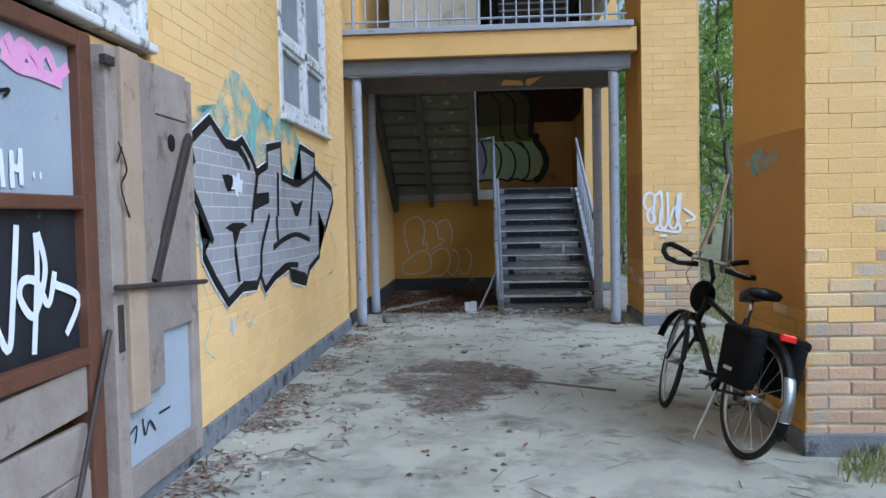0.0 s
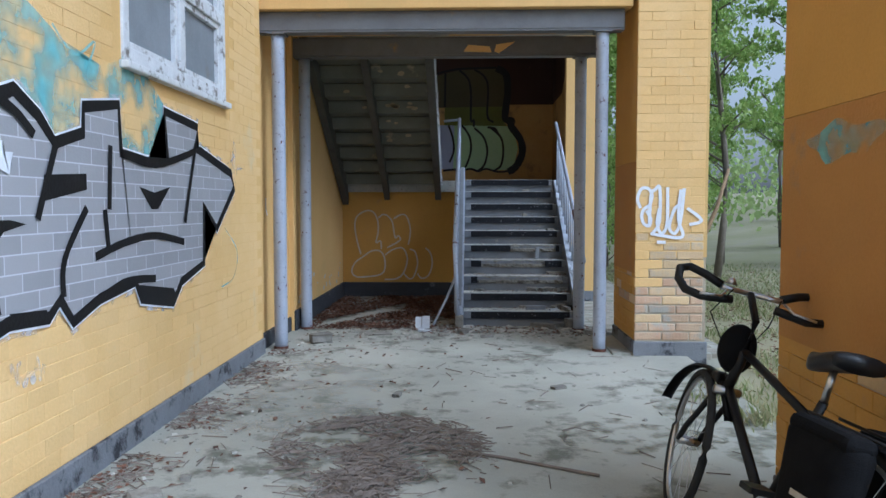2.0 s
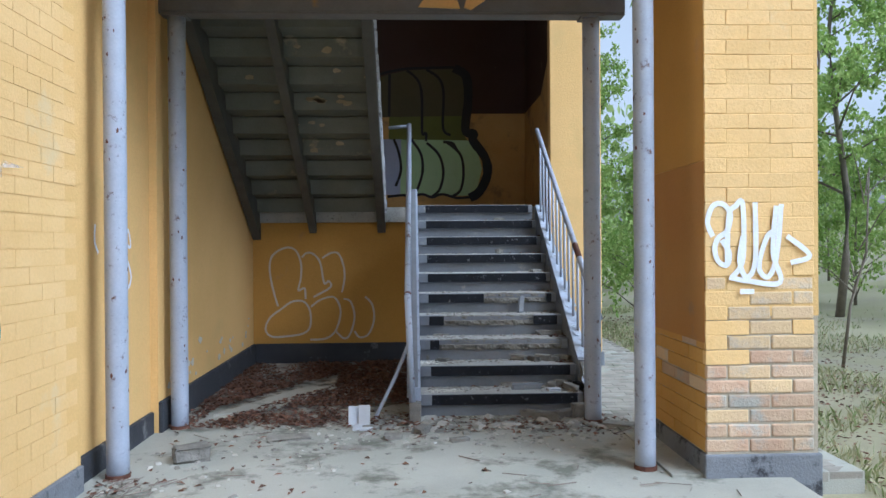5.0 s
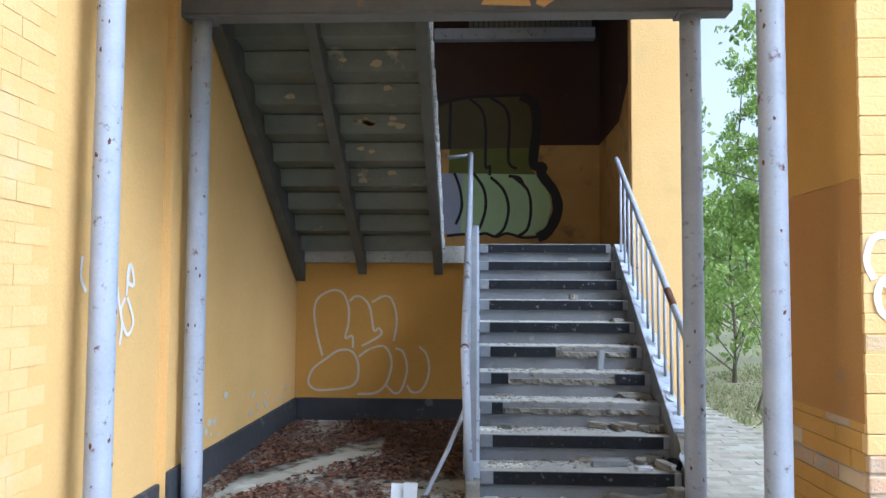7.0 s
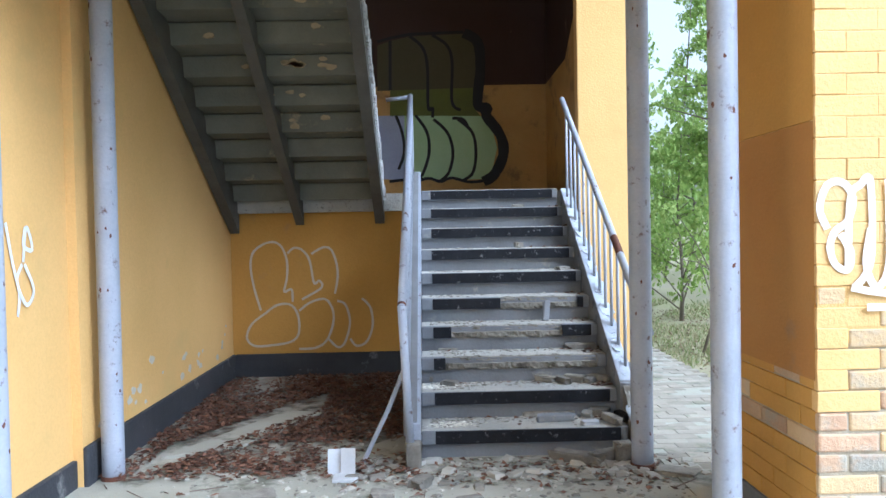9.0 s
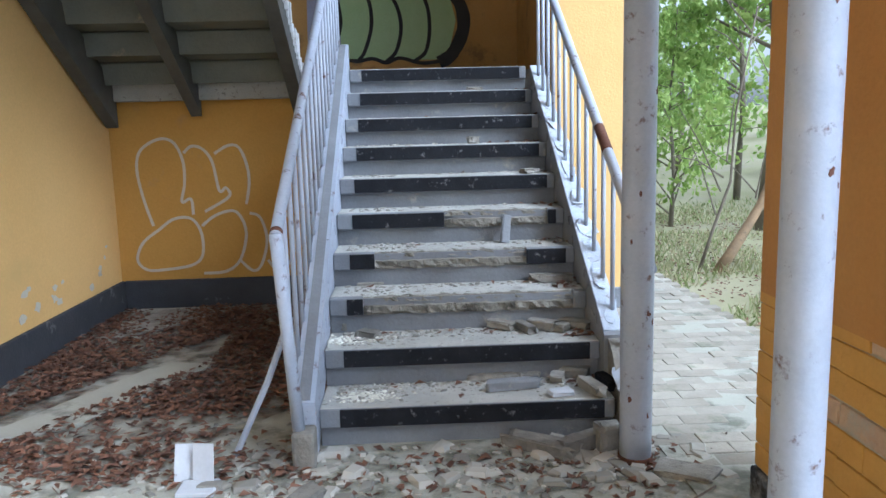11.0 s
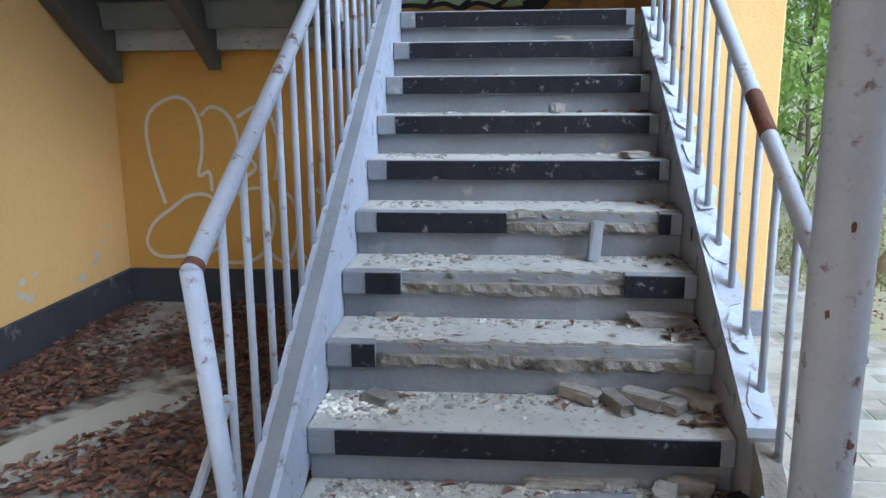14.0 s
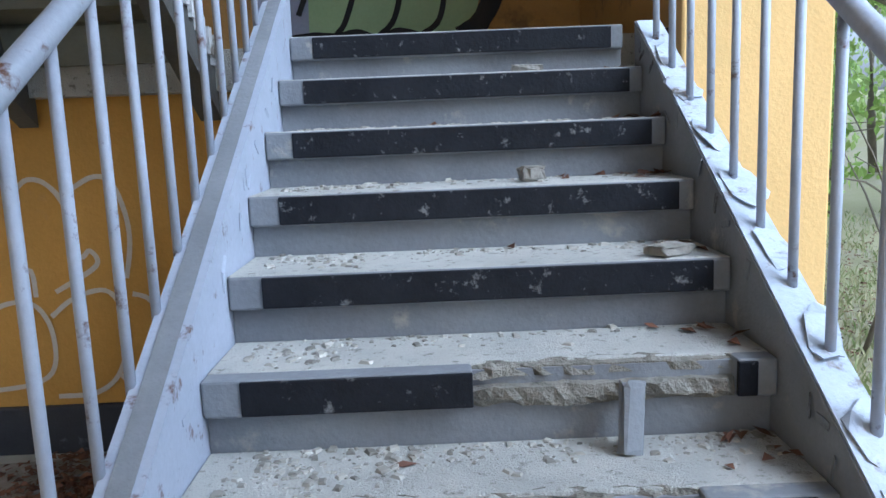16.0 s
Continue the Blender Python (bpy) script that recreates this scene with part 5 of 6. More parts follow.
batten = finish("batten", tube([(0.2, 11.05, 0.0), (0.36, 11.0, 0.33), (0.47, 10.97, 0.6)], 0.014, 8), M["steel"])
tagged(batten, "thin grey-blue tube leaning against the stair railing", "batten")
m_ = finish("peeling_flake", prism([(0.55, 3.03), (0.85, 3.02), (0.83, 3.08), (0.6, 3.1)], "y", 10.755, 10.775), M["ochre"])
tagged(m_, "peeling ochre paint flake hanging on the beam", "paint flake", "peeling flakes")
m_ = finish("peeling_flake", prism([(0.88, 3.03), (0.93, 3.01), (1.1, 3.13), (0.9, 3.1)], "y", 10.755, 10.775), M["ochre"])
tagged(m_, "peeling ochre paint flake hanging on the beam", "paint flake", "peeling flakes")


def scatter(name, count, place, make, material, label, category, seed):
    """Many small loose pieces in one mesh; make gives local points and faces for a random piece."""
    rng = random.Random(seed)
    V, Fc = [], []
    n = 0
    tries = 0
    while n < count and tries < count * 20:
        tries += 1
        p = place(rng)
        if p is None:
            continue
        pts, faces = make(rng)
        m = Matrix.Translation(p) @ Matrix.Rotation(rng.uniform(0, math.tau), 4, "Z")
        o = len(V)
        V += [tuple(m @ Vector(q)) for q in pts]
        Fc += [tuple(o + i for i in f) for f in faces]
        n += 1
    me = bpy.data.meshes.new(name)
    me.from_pydata(V, [], Fc)
    me.materials.append(material)
    return tagged(new(name, me), label, category, kind="stuff")


def leaf_piece(rng):
    a, b = rng.uniform(0.012, 0.032), rng.uniform(0.008, 0.019)
    h = rng.uniform(0.004, 0.02)
    t = rng.uniform(-0.015, 0.02)
    return [(-a, 0, 0.003), (0, -b, h), (a, 0, max(0.003, t)), (0, b, h * rng.uniform(0.3, 1.2))], [(0, 1, 2), (0, 2, 3)]


def chip_piece(rng):
    q = rng.random() ** 2
    a, b, c = 0.004 + 0.02 * q, 0.003 + 0.013 * q, 0.002 + 0.009 * q
    j = [rng.uniform(0.6, 1.2) for _ in range(8)]
    p = [(-a * j[0], -b, 0), (a * j[1], -b * j[2], 0), (a, b * j[3], 0), (-a * j[4], b, 0), (-a * 0.7, -b * 0.6, c * j[5]), (a * 0.6, -b * 0.7, c * j[6]), (a * 0.7, b * 0.6, c), (-a * 0.5, b * 0.7, c * j[7])]
    return p, [(4, 5, 6, 7), (0, 1, 5, 4), (1, 2, 6, 5), (2, 3, 7, 6), (3, 0, 4, 7)]


def stick_piece(rng):
    L, r, h = rng.uniform(0.04, 0.2), rng.uniform(0.0015, 0.0035), rng.uniform(0, 0.015)
    return [(-L / 2, -r, 0.002), (-L / 2, r, 0.002), (-L / 2, 0, 0.002 + 2 * r), (L / 2, -r, h), (L / 2, r, h), (L / 2, 0, h + 2 * r)], [(0, 1, 4, 3), (1, 2, 5, 4), (2, 0, 3, 5)]


def in_leaves(rng):
    x, y = rng.uniform(-1.26, 0.5), rng.uniform(10.75, 13.86)
    d = abs((y - 11.37) - (x + 0.98) * 1.85) / 2.1
    if -1.1 < x < -0.25 and d < 0.17:
        return None
    if noise.noise((x * 1.6, y * 1.3, 3)) + rng.gauss(0, 0.22) < (-0.08 if y > 11.5 else 0.22):
        return None
    return (x, y, rng.uniform(0, 0.025))


scatter("dead_leaves", 9000, in_leaves, leaf_piece, M["dead_leaf"], "reddish brown dead leaves heaped under the stairs", "leaves", 1)


def on_step_edges(rng):
    s = rng.randint(1, 9)
    x = 1.8 - abs(rng.gauss(0, 0.1)) if rng.random() < 0.75 else rng.uniform(0.62, 1.8)
    y = N1 + s * RUN - abs(rng.gauss(0, 0.04)) if rng.random() < 0.5 else N1 + (s - 1) * RUN + rng.uniform(0.07, RUN)
    return (max(0.62, x), y, RISE * s) if (s < 4 or rng.random() < 0.35) else None


scatter("leaf_litter", 200, on_step_edges, leaf_piece, M["dead_leaf"], "dead leaves and dirt caught on the steps", "leaves", 2)


def chips_on_steps(rng):
    s = rng.choice((1, 1, 1, 2, 2, 2, 3, 3, 4, 4, 5, 6, 7, 8, 9))
    x = rng.uniform(0.6, 1.8)
    y = N1 + s * RUN - abs(rng.gauss(0, 0.07)) + 0.02
    if rng.random() < 0.3:
        x, y = 0.75 + rng.gauss(0, 0.09), N1 + (s - 0.4) * RUN + rng.gauss(0, 0.05)
    y = min(max(y, N1 + (s - 1) * RUN + 0.06), N1 + s * RUN + 0.02)
    return (min(max(x, 0.62), 1.79), y, RISE * s)


def small_chip(rng):
    p, f = chip_piece(rng)
    q = rng.uniform(0.35, 0.8)
    return [(a * q, b * q, c * q) for a, b, c in p], f


scatter("plaster_chips", 3000, chips_on_steps, small_chip, M["chips"], "crumbs of concrete and plaster on the steps", "debris", 3)


def chips_on_floor(rng):
    x, y = rng.uniform(-0.9, 2.0), 10.75 + rng.gauss(0, 0.35)
    if 0.52 < x < 1.88 and y > 11.05 or y > 11.6:
        return None
    if x < -0.2 and rng.random() < 0.5:
        return None
    return (x, y, floor_z(x, y))


def white_heap(rng):
    s, cx, cy = rng.choice(((1, 0.74, 11.22), (1, 0.74, 11.22), (2, 0.63, 11.5), (2, 0.66, 11.53)))
    x, y = cx + rng.gauss(0, 0.06), cy + rng.gauss(0, 0.035)
    return (max(0.56, x), min(max(y, N1 + (s - 1) * RUN + 0.03), N1 + s * RUN + 0.02), RISE * s + 0.001)


M["white_chips"] = island_mat("white_plaster_chips", (0.5, 0.48, 0.4), (0.8, 0.78, 0.7), 0.0, 0.9)
scatter("plaster_heap", 420, white_heap, small_chip, M["white_chips"], "small heaps of white plaster crumbs on the lowest steps", "debris", 33)


scatter("floor_chips", 900, chips_on_floor, chip_piece, M["chips"], "plaster crumbs and rubble at the stair foot", "debris", 4)
scatter("floor_crumbs", 500, lambda r: (lambda x, y: (x, y, floor_z(x, y) + 0.001))(-1.26 + abs(r.gauss(0, 0.55)), r.uniform(3.7, 10.2)), chip_piece, M["chips"], "scattered crumbs along the wall foot", "debris", 5)
scatter("floor_crumbs", 260, lambda r: (lambda x, y: (x, y, floor_z(x, y) + 0.001))(r.uniform(-1.2, 2.2), r.uniform(3.2, 10.2)), chip_piece, M["chips"], "scattered crumbs on the concrete floor", "debris", 6)
scatter("floor_leaves", 260, lambda r: (lambda x, y: (x, y, floor_z(x, y) + 0.001))(-1.2 + abs(r.gauss(0, 0.9)), r.uniform(3.4, 10.6)), leaf_piece, M["dead_leaf"], "few dead leaves blown over the floor", "leaves", 7)

def big_chip(rng):
    p, f = chip_piece(rng)
    return [(a * 2.6, b * 2.6, c * 2.2) for a, b, c in p], f


def at_stair_foot(rng):
    x, y = (rng.uniform(0.15, 1.75), rng.gauss(10.8, 0.16)) if rng.random() < 0.6 else (rng.gauss(1.75, 0.2), rng.gauss(10.9, 0.2))
    return (x, min(y, 11.04), floor_z(x, y) + 0.001)


scatter("stair_foot_rubble", 220, at_stair_foot, big_chip, M["chips"], "larger plaster and concrete crumbs at the stair foot", "debris", 15)
scatter("stair_foot_leaves", 420, at_stair_foot, leaf_piece, M["dead_leaf"], "dead leaves gathered at the stair foot", "leaves", 16)


def wall_foot(rng):
    x, y = -1.25 + abs(rng.gauss(0, 0.16)), rng.uniform(3.8, 9.6)
    return (x, y, floor_z(x, y) + 0.002) if noise.noise((1.0, y * 1.7, 2.0)) > -0.1 else None


scatter("wall_foot_twigs", 500, wall_foot, stick_piece, M["twig"], "dry twigs and needles along the wall foot", "twigs", 17)
scatter("wall_foot_leaves", 300, wall_foot, leaf_piece, M["dead_leaf"], "dead leaves along the wall foot", "leaves", 18)


def in_twigs(rng):
    a, r = rng.uniform(0, math.tau), rng.random() ** 0.6
    x, y = 0.1 + 0.62 * r * math.cos(a), 6.75 + 0.62 * r * math.sin(a)
    if rng.random() < 0.3:
        x, y = 0.06 + rng.gauss(0, 0.12), 6.05 + rng.gauss(0, 0.25)
    if noise.noise((x * 3, y * 3, 1)) < -0.25:
        return None
    return (x, y, floor_z(x, y) + rng.uniform(0, 0.02))


scatter("twig_litter", 1500, in_twigs, stick_piece, M["twig"], "patch of dry brown twigs and needles on the floor", "twigs", 8)
scatter("floor_twigs", 160, lambda r: (lambda x, y: (x, y, floor_z(x, y) + 0.002))(r.uniform(-1.2, 2.3), r.uniform(4, 11)), stick_piece, M["twig"], "scattered thin twigs on the floor", "twigs", 9)
long_stick = finish("stick", tube([(0.35, 6.75, floor_z(0.35, 6.7) + 0.01), (0.8, 6.6, floor_z(0.8, 6.6) + 0.01), (1.3, 6.35, floor_z(1.3, 6.3) + 0.012)], 0.009, 6), M["twig"])
tagged(long_stick, "long thin dry stick lying on the floor", "stick")


def floor_patch(name, cx, cy, rx, ry, material, label, lift=0.005):
    bm = bmesh.new()
    c = bm.verts.new((cx, cy, floor_z(cx, cy) + lift))
    rim = []
    for k in range(40):
        a = k * math.tau / 40
        f = 1 + 0.3 * noise.noise((math.cos(a) * 1.5, math.sin(a) * 1.5, cx + cy))
        x, y = cx + rx * f * math.cos(a), cy + ry * f * math.sin(a)
        rim.append(bm.verts.new((x, y, floor_z(x, y) + lift)))
    for k in range(40):
        bm.faces.new((c, rim[k], rim[(k + 1) % 40]))
    return tagged(finish(name, bm, material), label, "stain", kind="stuff")


floor_patch("moss_patch", 1.6, 7.05, 0.5, 0.32, M["moss"], "dark mossy dirt patch on the concrete floor")
floor_patch("twig_dirt", 0.08, 6.7, 0.55, 0.75, M["moss"], "dirt under the twig litter", 0.006)
floor_patch("moss_patch", 2.3, 7.6, 0.4, 0.9, M["moss"], "earth and moss creeping over the slab edge", 0.007)
floor_patch("leaf_dirt", -0.35, 12.4, 0.9, 1.35, M["leaf_litter"], "dark leaf mould on the floor under the stairs", 0.006)
floor_patch("leaf_dirt", 1.1, 10.85, 0.9, 0.25, M["moss"], "dirt at the foot of the stairs", 0.006)
rng = random.Random(91)
for k in range(26):
    y, z, w = rng.uniform(10.9, 13.7), 0.24 + abs(rng.gauss(0, 0.14)), rng.uniform(0.012, 0.05)
    bm = prism([(y + w * math.cos(a) * rng.uniform(0.5, 1.2), z + 0.7 * w * math.sin(a) * rng.uniform(0.5, 1.2)) for a in [j * math.tau / 9 for j in range(9)]], "x", WALL - 0.008, WALL - 0.003)
    tagged(part("bare_patch", bm, M["cream"], wall_left, "pale patch where paint fell off the wall"))
slab = finish("floor_slab_piece", prism([(-1.05, 11.2), (-0.62, 11.42), (-0.2, 12.3), (-0.5, 12.38)], "z", 0.0, 0.02), M["concrete"])
tagged(slab, "flat grey concrete slab lying among the dead leaves", "slab")
slab = finish("floor_slab_piece", prism([(-1.15, 12.9), (-0.75, 13.2), (-0.35, 13.8), (-0.95, 13.75)], "z", 0.0, 0.022), M["rubble"])
tagged(slab, "pale broken board lying at the wall under the landing", "slab")
floor_patch("dust_patch", 0.5, 4.6, 1.4, 1.0, M["dust"], "pale dust on the concrete floor", 0.006)
floor_patch("dust_patch", -0.6, 8.0, 0.6, 1.2, M["dust"], "pale dust on the concrete floor", 0.008)

# ---- outside ----


def leaf_tree(name, height, seed, spread, leaves, lean=0.0, leaf_size=0.06, crown_from=0.25):
    """A slim tree: tapered crooked trunk, limbs, and a crown of single leaves along the twigs."""
    rng = random.Random(seed)
    t = new(name)
    pts = []
    for k in range(9):
        f = k / 8
        pts.append(Vector((lean * f * height + 0.03 * height * noise.noise((seed, f * 2.5, 0)), 0.03 * height * noise.noise((seed, f * 2.5, 5)), f * height)))
    bm = bmesh.new()
    add_tube(bm, pts, 0.008 * height + 0.012, 8, False, 0.008)
    V, Fc = [], []
    ends = []
    for k in range(26):
        f = crown_from + (0.98 - crown_from) * (k + rng.random()) / 26
        i = min(7, int(f * 8))
        o = pts[i].lerp(pts[i + 1], f * 8 - i)
        a = rng.uniform(0, math.tau)
        L = spread * height * (1.1 - f) * rng.uniform(0.6, 1.2) + 0.25
        e = o + Vector((math.cos(a) * L, math.sin(a) * L, L * rng.uniform(0.15, 0.7)))
        mid = o.lerp(e, 0.5) + Vector((0, 0, 0.08 * L))
        add_tube(bm, [o, mid, e], 0.0035 * height * (1.1 - f) + 0.004, 5, False, 0.003)
        for _ in range(5):
            s = mid.lerp(e, rng.random()) if rng.random() < 0.7 else o.lerp(mid, rng.uniform(0.3, 1))
            ends.append((s, s + Vector((rng.gauss(0, 0.3), rng.gauss(0, 0.3), rng.gauss(0.02, 0.22))) * (0.5 + L * 0.5)))
    for _ in range(leaves):
        s, e = ends[rng.randrange(len(ends))]
        c = s.lerp(e, rng.random()) + Vector((rng.gauss(0, 0.07), rng.gauss(0, 0.07), rng.gauss(0, 0.07)))
        r = Euler((rng.uniform(0, 6.3), rng.uniform(0, 6.3), rng.uniform(0, 6.3))).to_matrix()
        q = leaf_size * rng.uniform(0.6, 1.3)
        n = len(V)
        V += [tuple(c + r @ Vector(p)) for p in ((-q, 0, 0), (0, -q * 0.6, q * 0.15), (q, 0, 0), (0, q * 0.6, q * 0.15))]
        Fc.append((n, n + 1, n + 2, n + 3))
    part("trunk", bm, M["bark"], t, "", True)
    me = bpy.data.meshes.new("crown")
    me.from_pydata(V, [], Fc)
    me.materials.append(M["leaf"])
    c = new("crown", me)
    c.parent = t
    return t


KINDS = [
    tagged(leaf_tree("birch_tree", 9.0, 11, 0.2, 5200), "slim young birch with fresh green leaves", "tree", "young trees beside the building"),
    tagged(leaf_tree("birch_tree", 7.0, 23, 0.26, 5200), "slim young tree with light green leaves", "tree", "young trees beside the building"),
    tagged(leaf_tree("tree", 11.0, 37, 0.24, 6500, 0.03, 0.075), "tall slender woodland tree in spring leaf", "tree", "woodland trees"),
    tagged(leaf_tree("bush", 3.0, 41, 0.42, 3600, 0.0, 0.05, 0.05), "loose green bush at the wood edge", "bush", "bushes at the wood edge"),
]


def ground_z(x, y):
    return -0.12 + (max(0.0, x - 9) * 0.13 if x < 34 else 3.25)


rng = random.Random(77)
SPOTS = [(0, 5.6, 18.0), (1, 7.0, 22.0), (3, 4.6, 18.6), (0, 8.6, 19.5), (2, 10.5, 27.0), (3, 9.8, 21.0), (1, 4.2, 23.5), (0, 5.8, 27.0), (2, 4.4, 30.0), (3, 3.9, 20.8), (3, 7.4, 28.5), (0, 12.0, 23.0), (2, 13.5, 30.0), (3, 12.0, 26.0), (1, 11.5, 19.0), (3, 10.8, 17.5), (2, 15.0, 21.0), (0, 9.0, 31.0), (2, 6.5, 34.0), (3, 14.0, 18.5), (2, 17.0, 26.0), (1, 9.5, 13.5), (0, 12.5, 9.0), (3, 10.0, 10.5), (2, 14.5, 5.0), (1, 10.5, 2.0), (3, 3.3, 24.0), (3, 4.8, 26.5), (1, 3.2, 29.0)]
placed = set()
for k, x, y in SPOTS:
    m = Matrix.Translation((x, y, ground_z(x, y) - 0.03)) @ Matrix.Rotation(rng.uniform(0, math.tau), 4, "Z")
    if k not in placed:
        KINDS[k].matrix_basis = m
        placed.add(k)
    else:
        copy_thing(KINDS[k], m)


def bare_tree(name, pts, r, twigs, label, material, seed):
    rng = random.Random(seed)
    t = thing(name, *pts[0], label, "tree")
    bm = bmesh.new()
    P = [Vector(p) for p in pts]
    add_tube(bm, P, r, 9, False, r * 0.45)
    part("trunk", bm, material, t, "", True)
    for k in range(twigs):
        o = P[1].lerp(P[-1], rng.random())
        e = o + Vector((rng.uniform(-0.7, 0.7), rng.uniform(-0.5, 0.5), rng.uniform(0.1, 0.9)))
        part("branch", tube([o, o.lerp(e, 0.5) + Vector((0, 0, 0.06)), e], 0.01, 5, False, 0.003), M["bark"], t)
    return t


M["pale_bark"] = mat("peeling_tan_bark", (0.4, 0.27, 0.15), (0.2, 0.15, 0.1), 6.0, 0.9, bump=0.5, stain=(0.1, 0.09, 0.07), stain_scale=5.0, stain_amount=0.35)
bare_tree("leaning_tree", [(3.95, 15.3, -0.15), (4.15, 15.35, 0.12), (4.4, 15.4, 0.5), (4.78, 15.5, 1.34), (5.0, 15.6, 2.0)], 0.06, 5, "leaning tan-barked tree trunk beside the path", M["pale_bark"], 3)
bare_tree("sapling", [(3.72, 15.2, -0.12), (3.85, 15.2, 0.3), (4.05, 15.3, 0.75), (4.08, 15.3, 1.4), (4.3, 15.4, 2.4)], 0.018, 7, "thin crooked bare sapling beside the path", M["bark"], 4)
bare_tree("sapling", [(5.4, 13.8, -0.12), (5.55, 13.9, 0.6), (5.8, 14.0, 1.2), (5.9, 14.1, 2.2)], 0.02, 8, "thin bare sapling in the grass", M["bark"], 6)

# far wood: loose masses of leaves on the bank
rng = random.Random(9)
V, Fc = [], []
for _ in range(420):
    a = rng.uniform(-1.2, 4.4)
    d = rng.uniform(24, 60)
    if -0.3 < a < 1.75:
        d = rng.uniform(26, 60)
    elif rng.random() < 0.5:
        continue
    cx, cy = 3 + d * math.cos(a), 10 + d * math.sin(a)
    top = rng.uniform(2, 9)
    base = ground_z(cx, cy)
    for _ in range(110):
        h = rng.random()
        c = Vector((cx + rng.gauss(0, 1.6) * (1.1 - 0.6 * h), cy + rng.gauss(0, 1.6) * (1.1 - 0.6 * h), base + h * top))
        r = Euler((rng.uniform(0, 6.3), rng.uniform(0, 6.3), rng.uniform(0, 6.3))).to_matrix()
        q = rng.uniform(0.12, 0.3)
        n = len(V)
        V += [tuple(c + r @ Vector(p)) for p in ((-q, 0, 0), (0, -q * 0.6, 0), (q, 0, 0), (0, q * 0.6, 0))]
        Fc.append((n, n + 1, n + 2, n + 3))
me = bpy.data.meshes.new("far_wood")
me.from_pydata(V, [], Fc)
me.materials.append(M["leaf_far"])
tagged(new("far_wood", me), "dense light green spring woodland on a bank", "woodland", kind="stuff")


def blade(rng):
    h, w, b = rng.uniform(0.03, 0.13), rng.uniform(0.003, 0.006), rng.uniform(-0.08, 0.08)
    return [(-w, 0, 0), (w, 0, 0), (b * 0.4 + w * 0.6, 0, h * 0.6), (b, 0.02, h)], [(0, 1, 2), (0, 2, 3)]


def in_grass(rng):
    x, y = 2.7 + abs(rng.gauss(0, 2.6)), rng.uniform(1.5, 22)
    if x < 3.1 and y > 8.8:
        return None
    if 2.05 < x < 2.85 and (4.85 < y < 6.2):
        return None
    if noise.noise((x * 0.8, y * 0.8, 4)) < -0.15:
        return None
    return (x, y, ground_z(x, y) - 0.02)


scatter("grass", 26000, in_grass, blade, M["grass_blade"], "rough green and straw-coloured grass beside the path", "grass", 12)


def tuft_spots(rng):
    c = rng.choice(((2.45, 4.75), (2.6, 4.6), (2.3, 4.6), (2.5, 7.4), (2.55, 8.3), (2.4, 7.9)))
    x, y = c[0] + rng.gauss(0, 0.07), c[1] + rng.gauss(0, 0.07)
    return (x, y, floor_z(x, y) - 0.01)


scatter("grass_tufts", 500, tuft_spots, blade, M["grass_blade"], "grass tufts at the slab edge by the piers", "grass", 13)
scatter("woodland_litter", 5000, lambda r: (lambda x, y: (x, y, ground_z(x, y) + 0.03))(3.1 + abs(r.gauss(0, 2.4)), r.uniform(8, 20)), leaf_piece, M["dead_leaf"], "dead leaves lying in the grass", "leaves", 14)

# ---- paving and bricks, piece by piece ----
structure("pavement_bed", box(1.95, 3.06, 9.5, 24.0, -0.2, 0.009), M["concrete"], "sandy bed of the paved path", "pavement")
bed = bpy.data.objects["pavement_bed"]
paver_mesh = bpy.data.meshes.new("paver")
bm = bmesh.new()
add_box(bm, -0.0995, 0.0995, -0.0505, 0.0505, -0.06, 0.0, None, 0.004)
bm.to_mesh(paver_mesh)
bm.free()
paver_mesh.materials.append(M["paving"])
rng = random.Random(21)
V, Fc = [], []
count = 0
row = 0
y = 9.55
while y < 23.8:
    x = 2.7 if y < 10.75 else 1.98
    x += 0.1 * (row % 2)
    while x < 3.0:
        z = 0.012 + rng.uniform(-0.005, 0.004)
        if y < 15.6 and count < 300:
            ob = new("paver", paver_mesh)
            ob.parent = bed
            ob.matrix_basis = pose(x + 0.05, y, z, rng.uniform(-1.2, 1.2), rng.uniform(-1.2, 1.2), rng.uniform(-0.8, 0.8))
            count += 1
        else:
            n = len(V)
            V += [(x + 0.05 + a * 0.097, y + b * 0.048, z) for a, b in ((-1, -1), (1, -1), (1, 1), (-1, 1))] + [(x + 0.05 + a * 0.098, y + b * 0.049, -0.06) for a, b in ((-1, -1), (1, -1), (1, 1), (-1, 1))]
            Fc += [tuple(n + i for i in f) for f in ((0, 1, 2, 3), (4, 5, 1, 0), (5, 6, 2, 1), (6, 7, 3, 2), (7, 4, 0, 3))]
        x += 0.203
    y += 0.104
    row += 1
me = bpy.data.meshes.new("far_pavers")
me.from_pydata(V, [], Fc)
me.materials.append(M["paving"])
far = tagged(new("far_pavers", me), "", kind="stuff")
far.parent = bed

COURSE, BL = 0.083, 0.25


def brick_mesh(name, L, H, D, material, edge=0.006):
    bm = bmesh.new()
    add_box(bm, -L / 2, L / 2, 0, D, -H / 2, H / 2, None, edge)
    for v in bm.verts:
        if v.co.y < D * 0.5:
            v.co += Vector((0.003 * noise.noise(v.co * 37), 0.0025 * noise.noise(v.co * 53), 0.003 * noise.noise(v.co * 41 + Vector((3, 1, 2)))))
    me = bpy.data.meshes.new(name)
    bm.to_mesh(me)
    bm.free()
    me.materials.append(material)
    return me


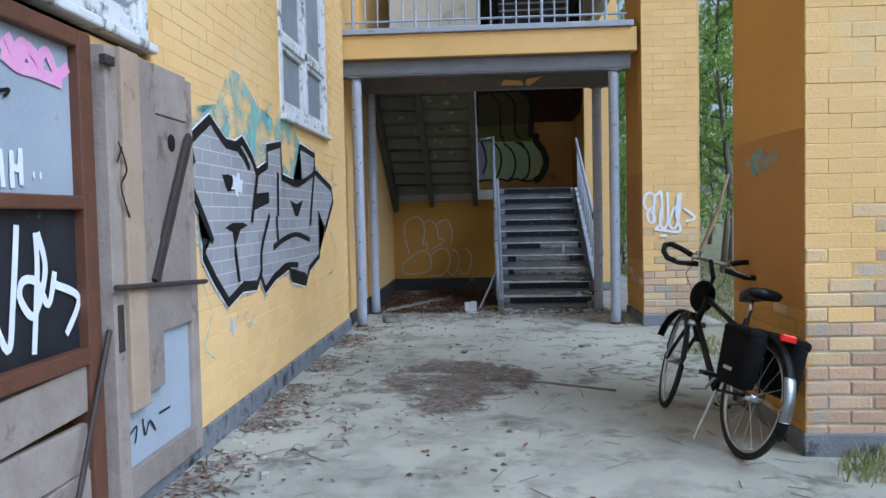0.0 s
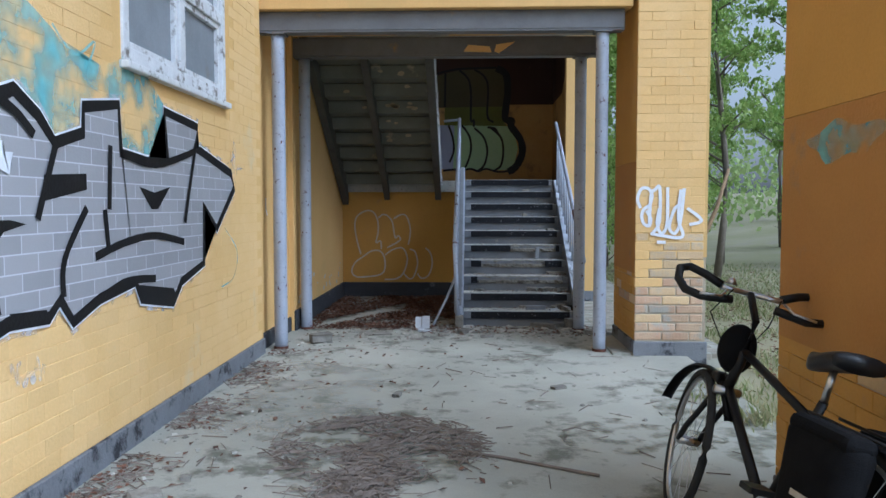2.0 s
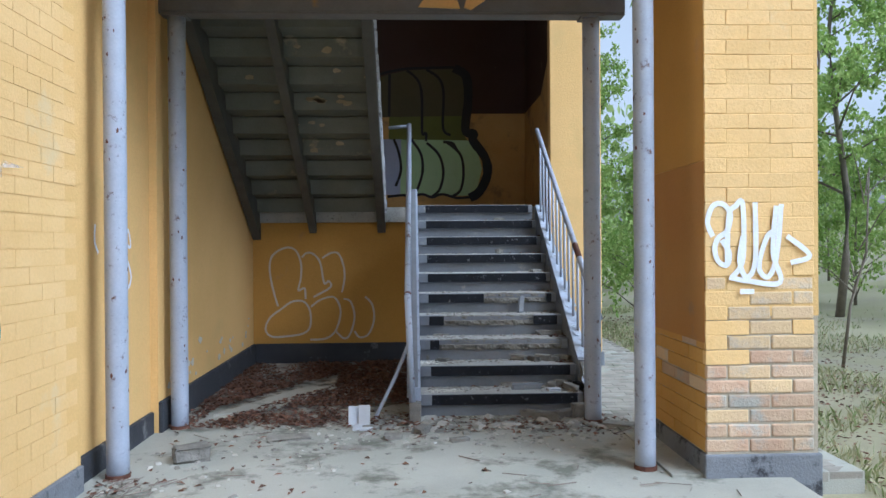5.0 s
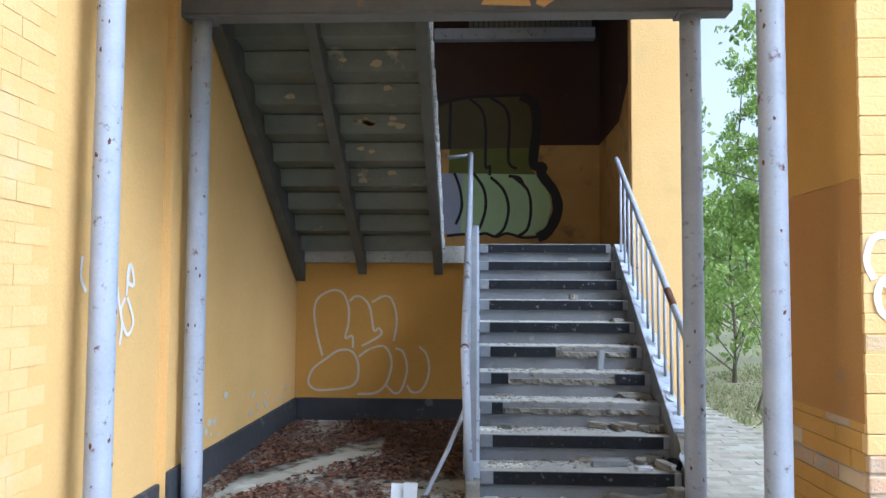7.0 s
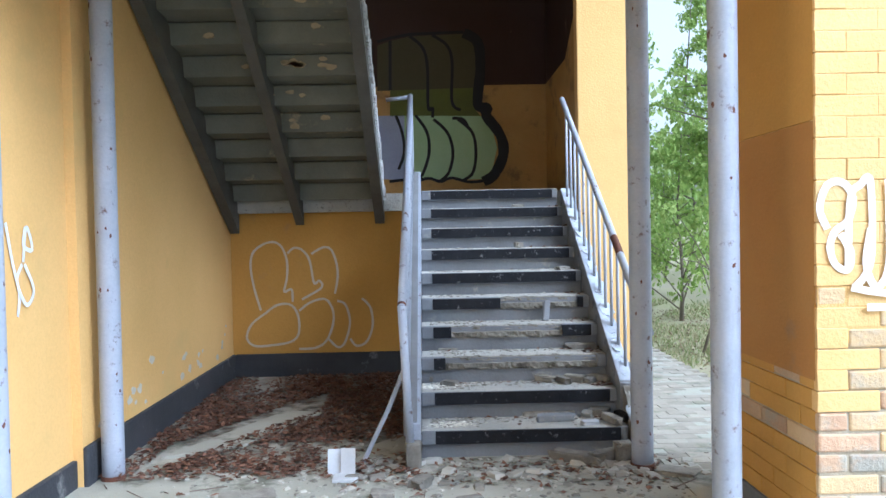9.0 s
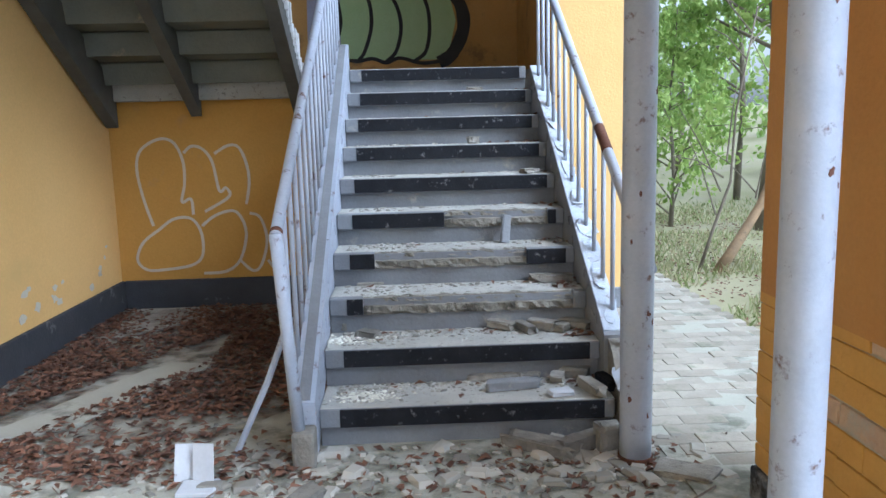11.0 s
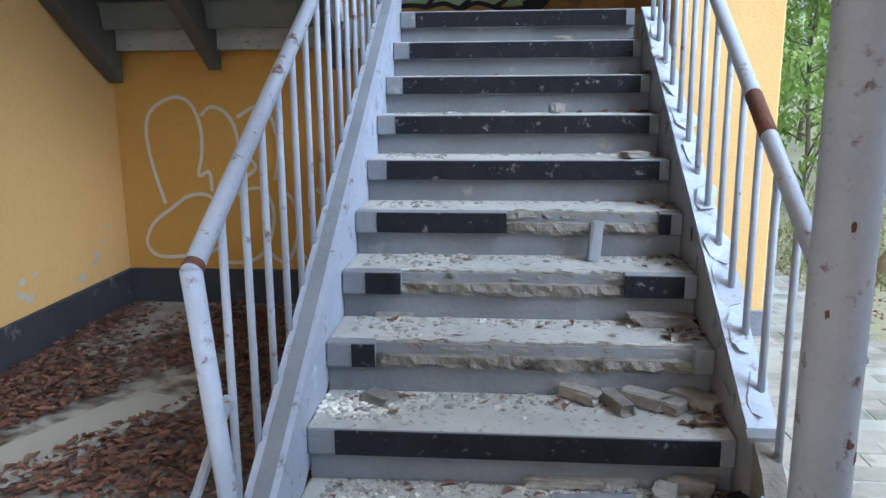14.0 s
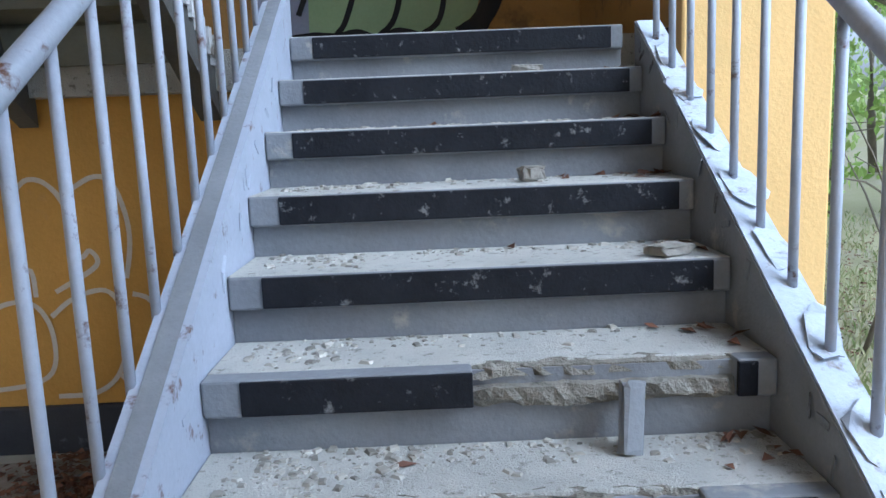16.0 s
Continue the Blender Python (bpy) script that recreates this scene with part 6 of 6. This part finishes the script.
BM = {}
for key in ("ochre_brick", "brick_pale", "brick_bare", "brown"):
    for L in (0.238, 0.113):
        g = 0.072 if key == "brick_bare" else (0.076 if key == "brick_pale" else 0.0808)
        BM[key, L] = brick_mesh("brick", L + (0.0098 if key in ("ochre_brick", "brown") else 0.003), g, 0.05, M[key], 0.0035 if key in ("ochre_brick", "brown") else 0.009)


def lay(parent, origin, turn, width, z0, z1, worn, seed, top_all):
    """Courses of bricks on a face: origin is its lower left corner, seen from outside."""
    rng = random.Random(seed)
    k = 0
    z = z0
    while z < z1:
        x = 0.0
        head = k % 2
        lens = []
        while x < width - 0.06:
            L = 0.113 if (head and x == 0) or width - x < 0.2 else 0.238
            lens.append((x, L))
            x += L + 0.012
        for x, L in lens:
            edge = worn(x / width, z) + rng.gauss(0, 0.2)
            key = "ochre_brick" if edge < 0.35 else ("brick_pale" if edge < 0.75 else "brick_bare")
            if top_all and rng.random() < 0.93:
                key = "brown"
            out = rng.uniform(-0.002, 0.003)
            ob = new("brick", BM[key, L])
            ob.parent = parent
            ob.matrix_basis = Matrix.Translation(origin) @ Matrix.Rotation(radians(turn), 4, "Z") @ Matrix.Translation((x + L / 2 + 0.003, -out, z + COURSE / 2)) @ Matrix.Rotation(rng.uniform(-0.008, 0.008), 4, "Y")
        z += COURSE
        k += 1


def worn_front(u, z):
    return 1.75 - 1.15 * max(0.0, z) - 0.3 * (1 - u) + (0.35 if z < 0.9 and u > 0.5 else 0)


def worn_rear(u, z):
    return 1.55 - 1.2 * max(0.0, z) + 0.6 * (u - 0.5) * (1 if z < 1.3 else 0)


lay(pier_obs["wall_pier_front"], (2.12, 4.9, 0), 0, 0.68, -0.06, 4.4, worn_front, 1, 0)
lay(pier_obs["wall_pier_rear"], (2.14, 9.48, 0), 0, 0.65, 0.13, 4.6, worn_rear, 2, 0)


def worn_side(u, z):
    return 0.62


lay(pier_obs["wall_pier_front"], (2.12, 6.15, 0), -90, 1.24, 0.02, 0.74, worn_side, 3, 1)
lay(pier_obs["wall_pier_rear"], (2.14, 10.5, 0), -90, 1.01, 0.13, 0.74, worn_side, 4, 1)

# painted bricks of the west wall: shallow joints, the nearest laid one by one
rng = random.Random(31)
wall_brick = {L: brick_mesh("brick", L + 0.006, 0.082, 0.012, M["ochre_brick"], 0.003) for L in (0.242, 0.118)}
V, Fc = [], []
count = 0
for k in range(58):
    z = 0.145 + k * COURSE
    y = 3.66 + (0.125 if k % 2 else 0.0)
    while y < 9.2:
        L = 0.242
        a, b = y, y + L
        y += 0.25
        if any(h[0] - 0.02 < b and a < h[1] + 0.02 and h[2] - 0.06 < z + 0.08 and z < h[3] + 0.02 for h in HOLES):
            continue
        dx = rng.uniform(-0.0018, 0.0006)
        if 4.6 < a < 7.6 and z < 2.15 and count < 290:
            ob = new("brick", wall_brick[0.242])
            ob.parent = wall_left
            ob.matrix_basis = Matrix.Translation((WALL + dx, (a + b) / 2, z + COURSE / 2)) @ Matrix.Rotation(radians(90), 4, "Z")
            count += 1
        else:
            n = len(V)
            x = WALL + dx
            V += [(x, a + 0.0015, z + 0.0018), (x, b + 0.0055, z + 0.0018), (x, b + 0.0055, z + 0.0812), (x, a + 0.0015, z + 0.0812), (WALL - 0.008, a, z + 0.002), (WALL - 0.008, b + 0.007, z + 0.002), (WALL - 0.008, b + 0.007, z + 0.081), (WALL - 0.008, a, z + 0.081)]
            Fc += [tuple(n + i for i in f) for f in ((0, 1, 2, 3), (4, 5, 1, 0), (5, 6, 2, 1), (6, 7, 3, 2), (7, 4, 0, 3))]
me = bpy.data.meshes.new("wall_bricks")
me.from_pydata(V, [], Fc)
me.materials.append(M["ochre_brick"])
wb = tagged(new("wall_bricks", me), kind="stuff")
wb.parent = wall_left
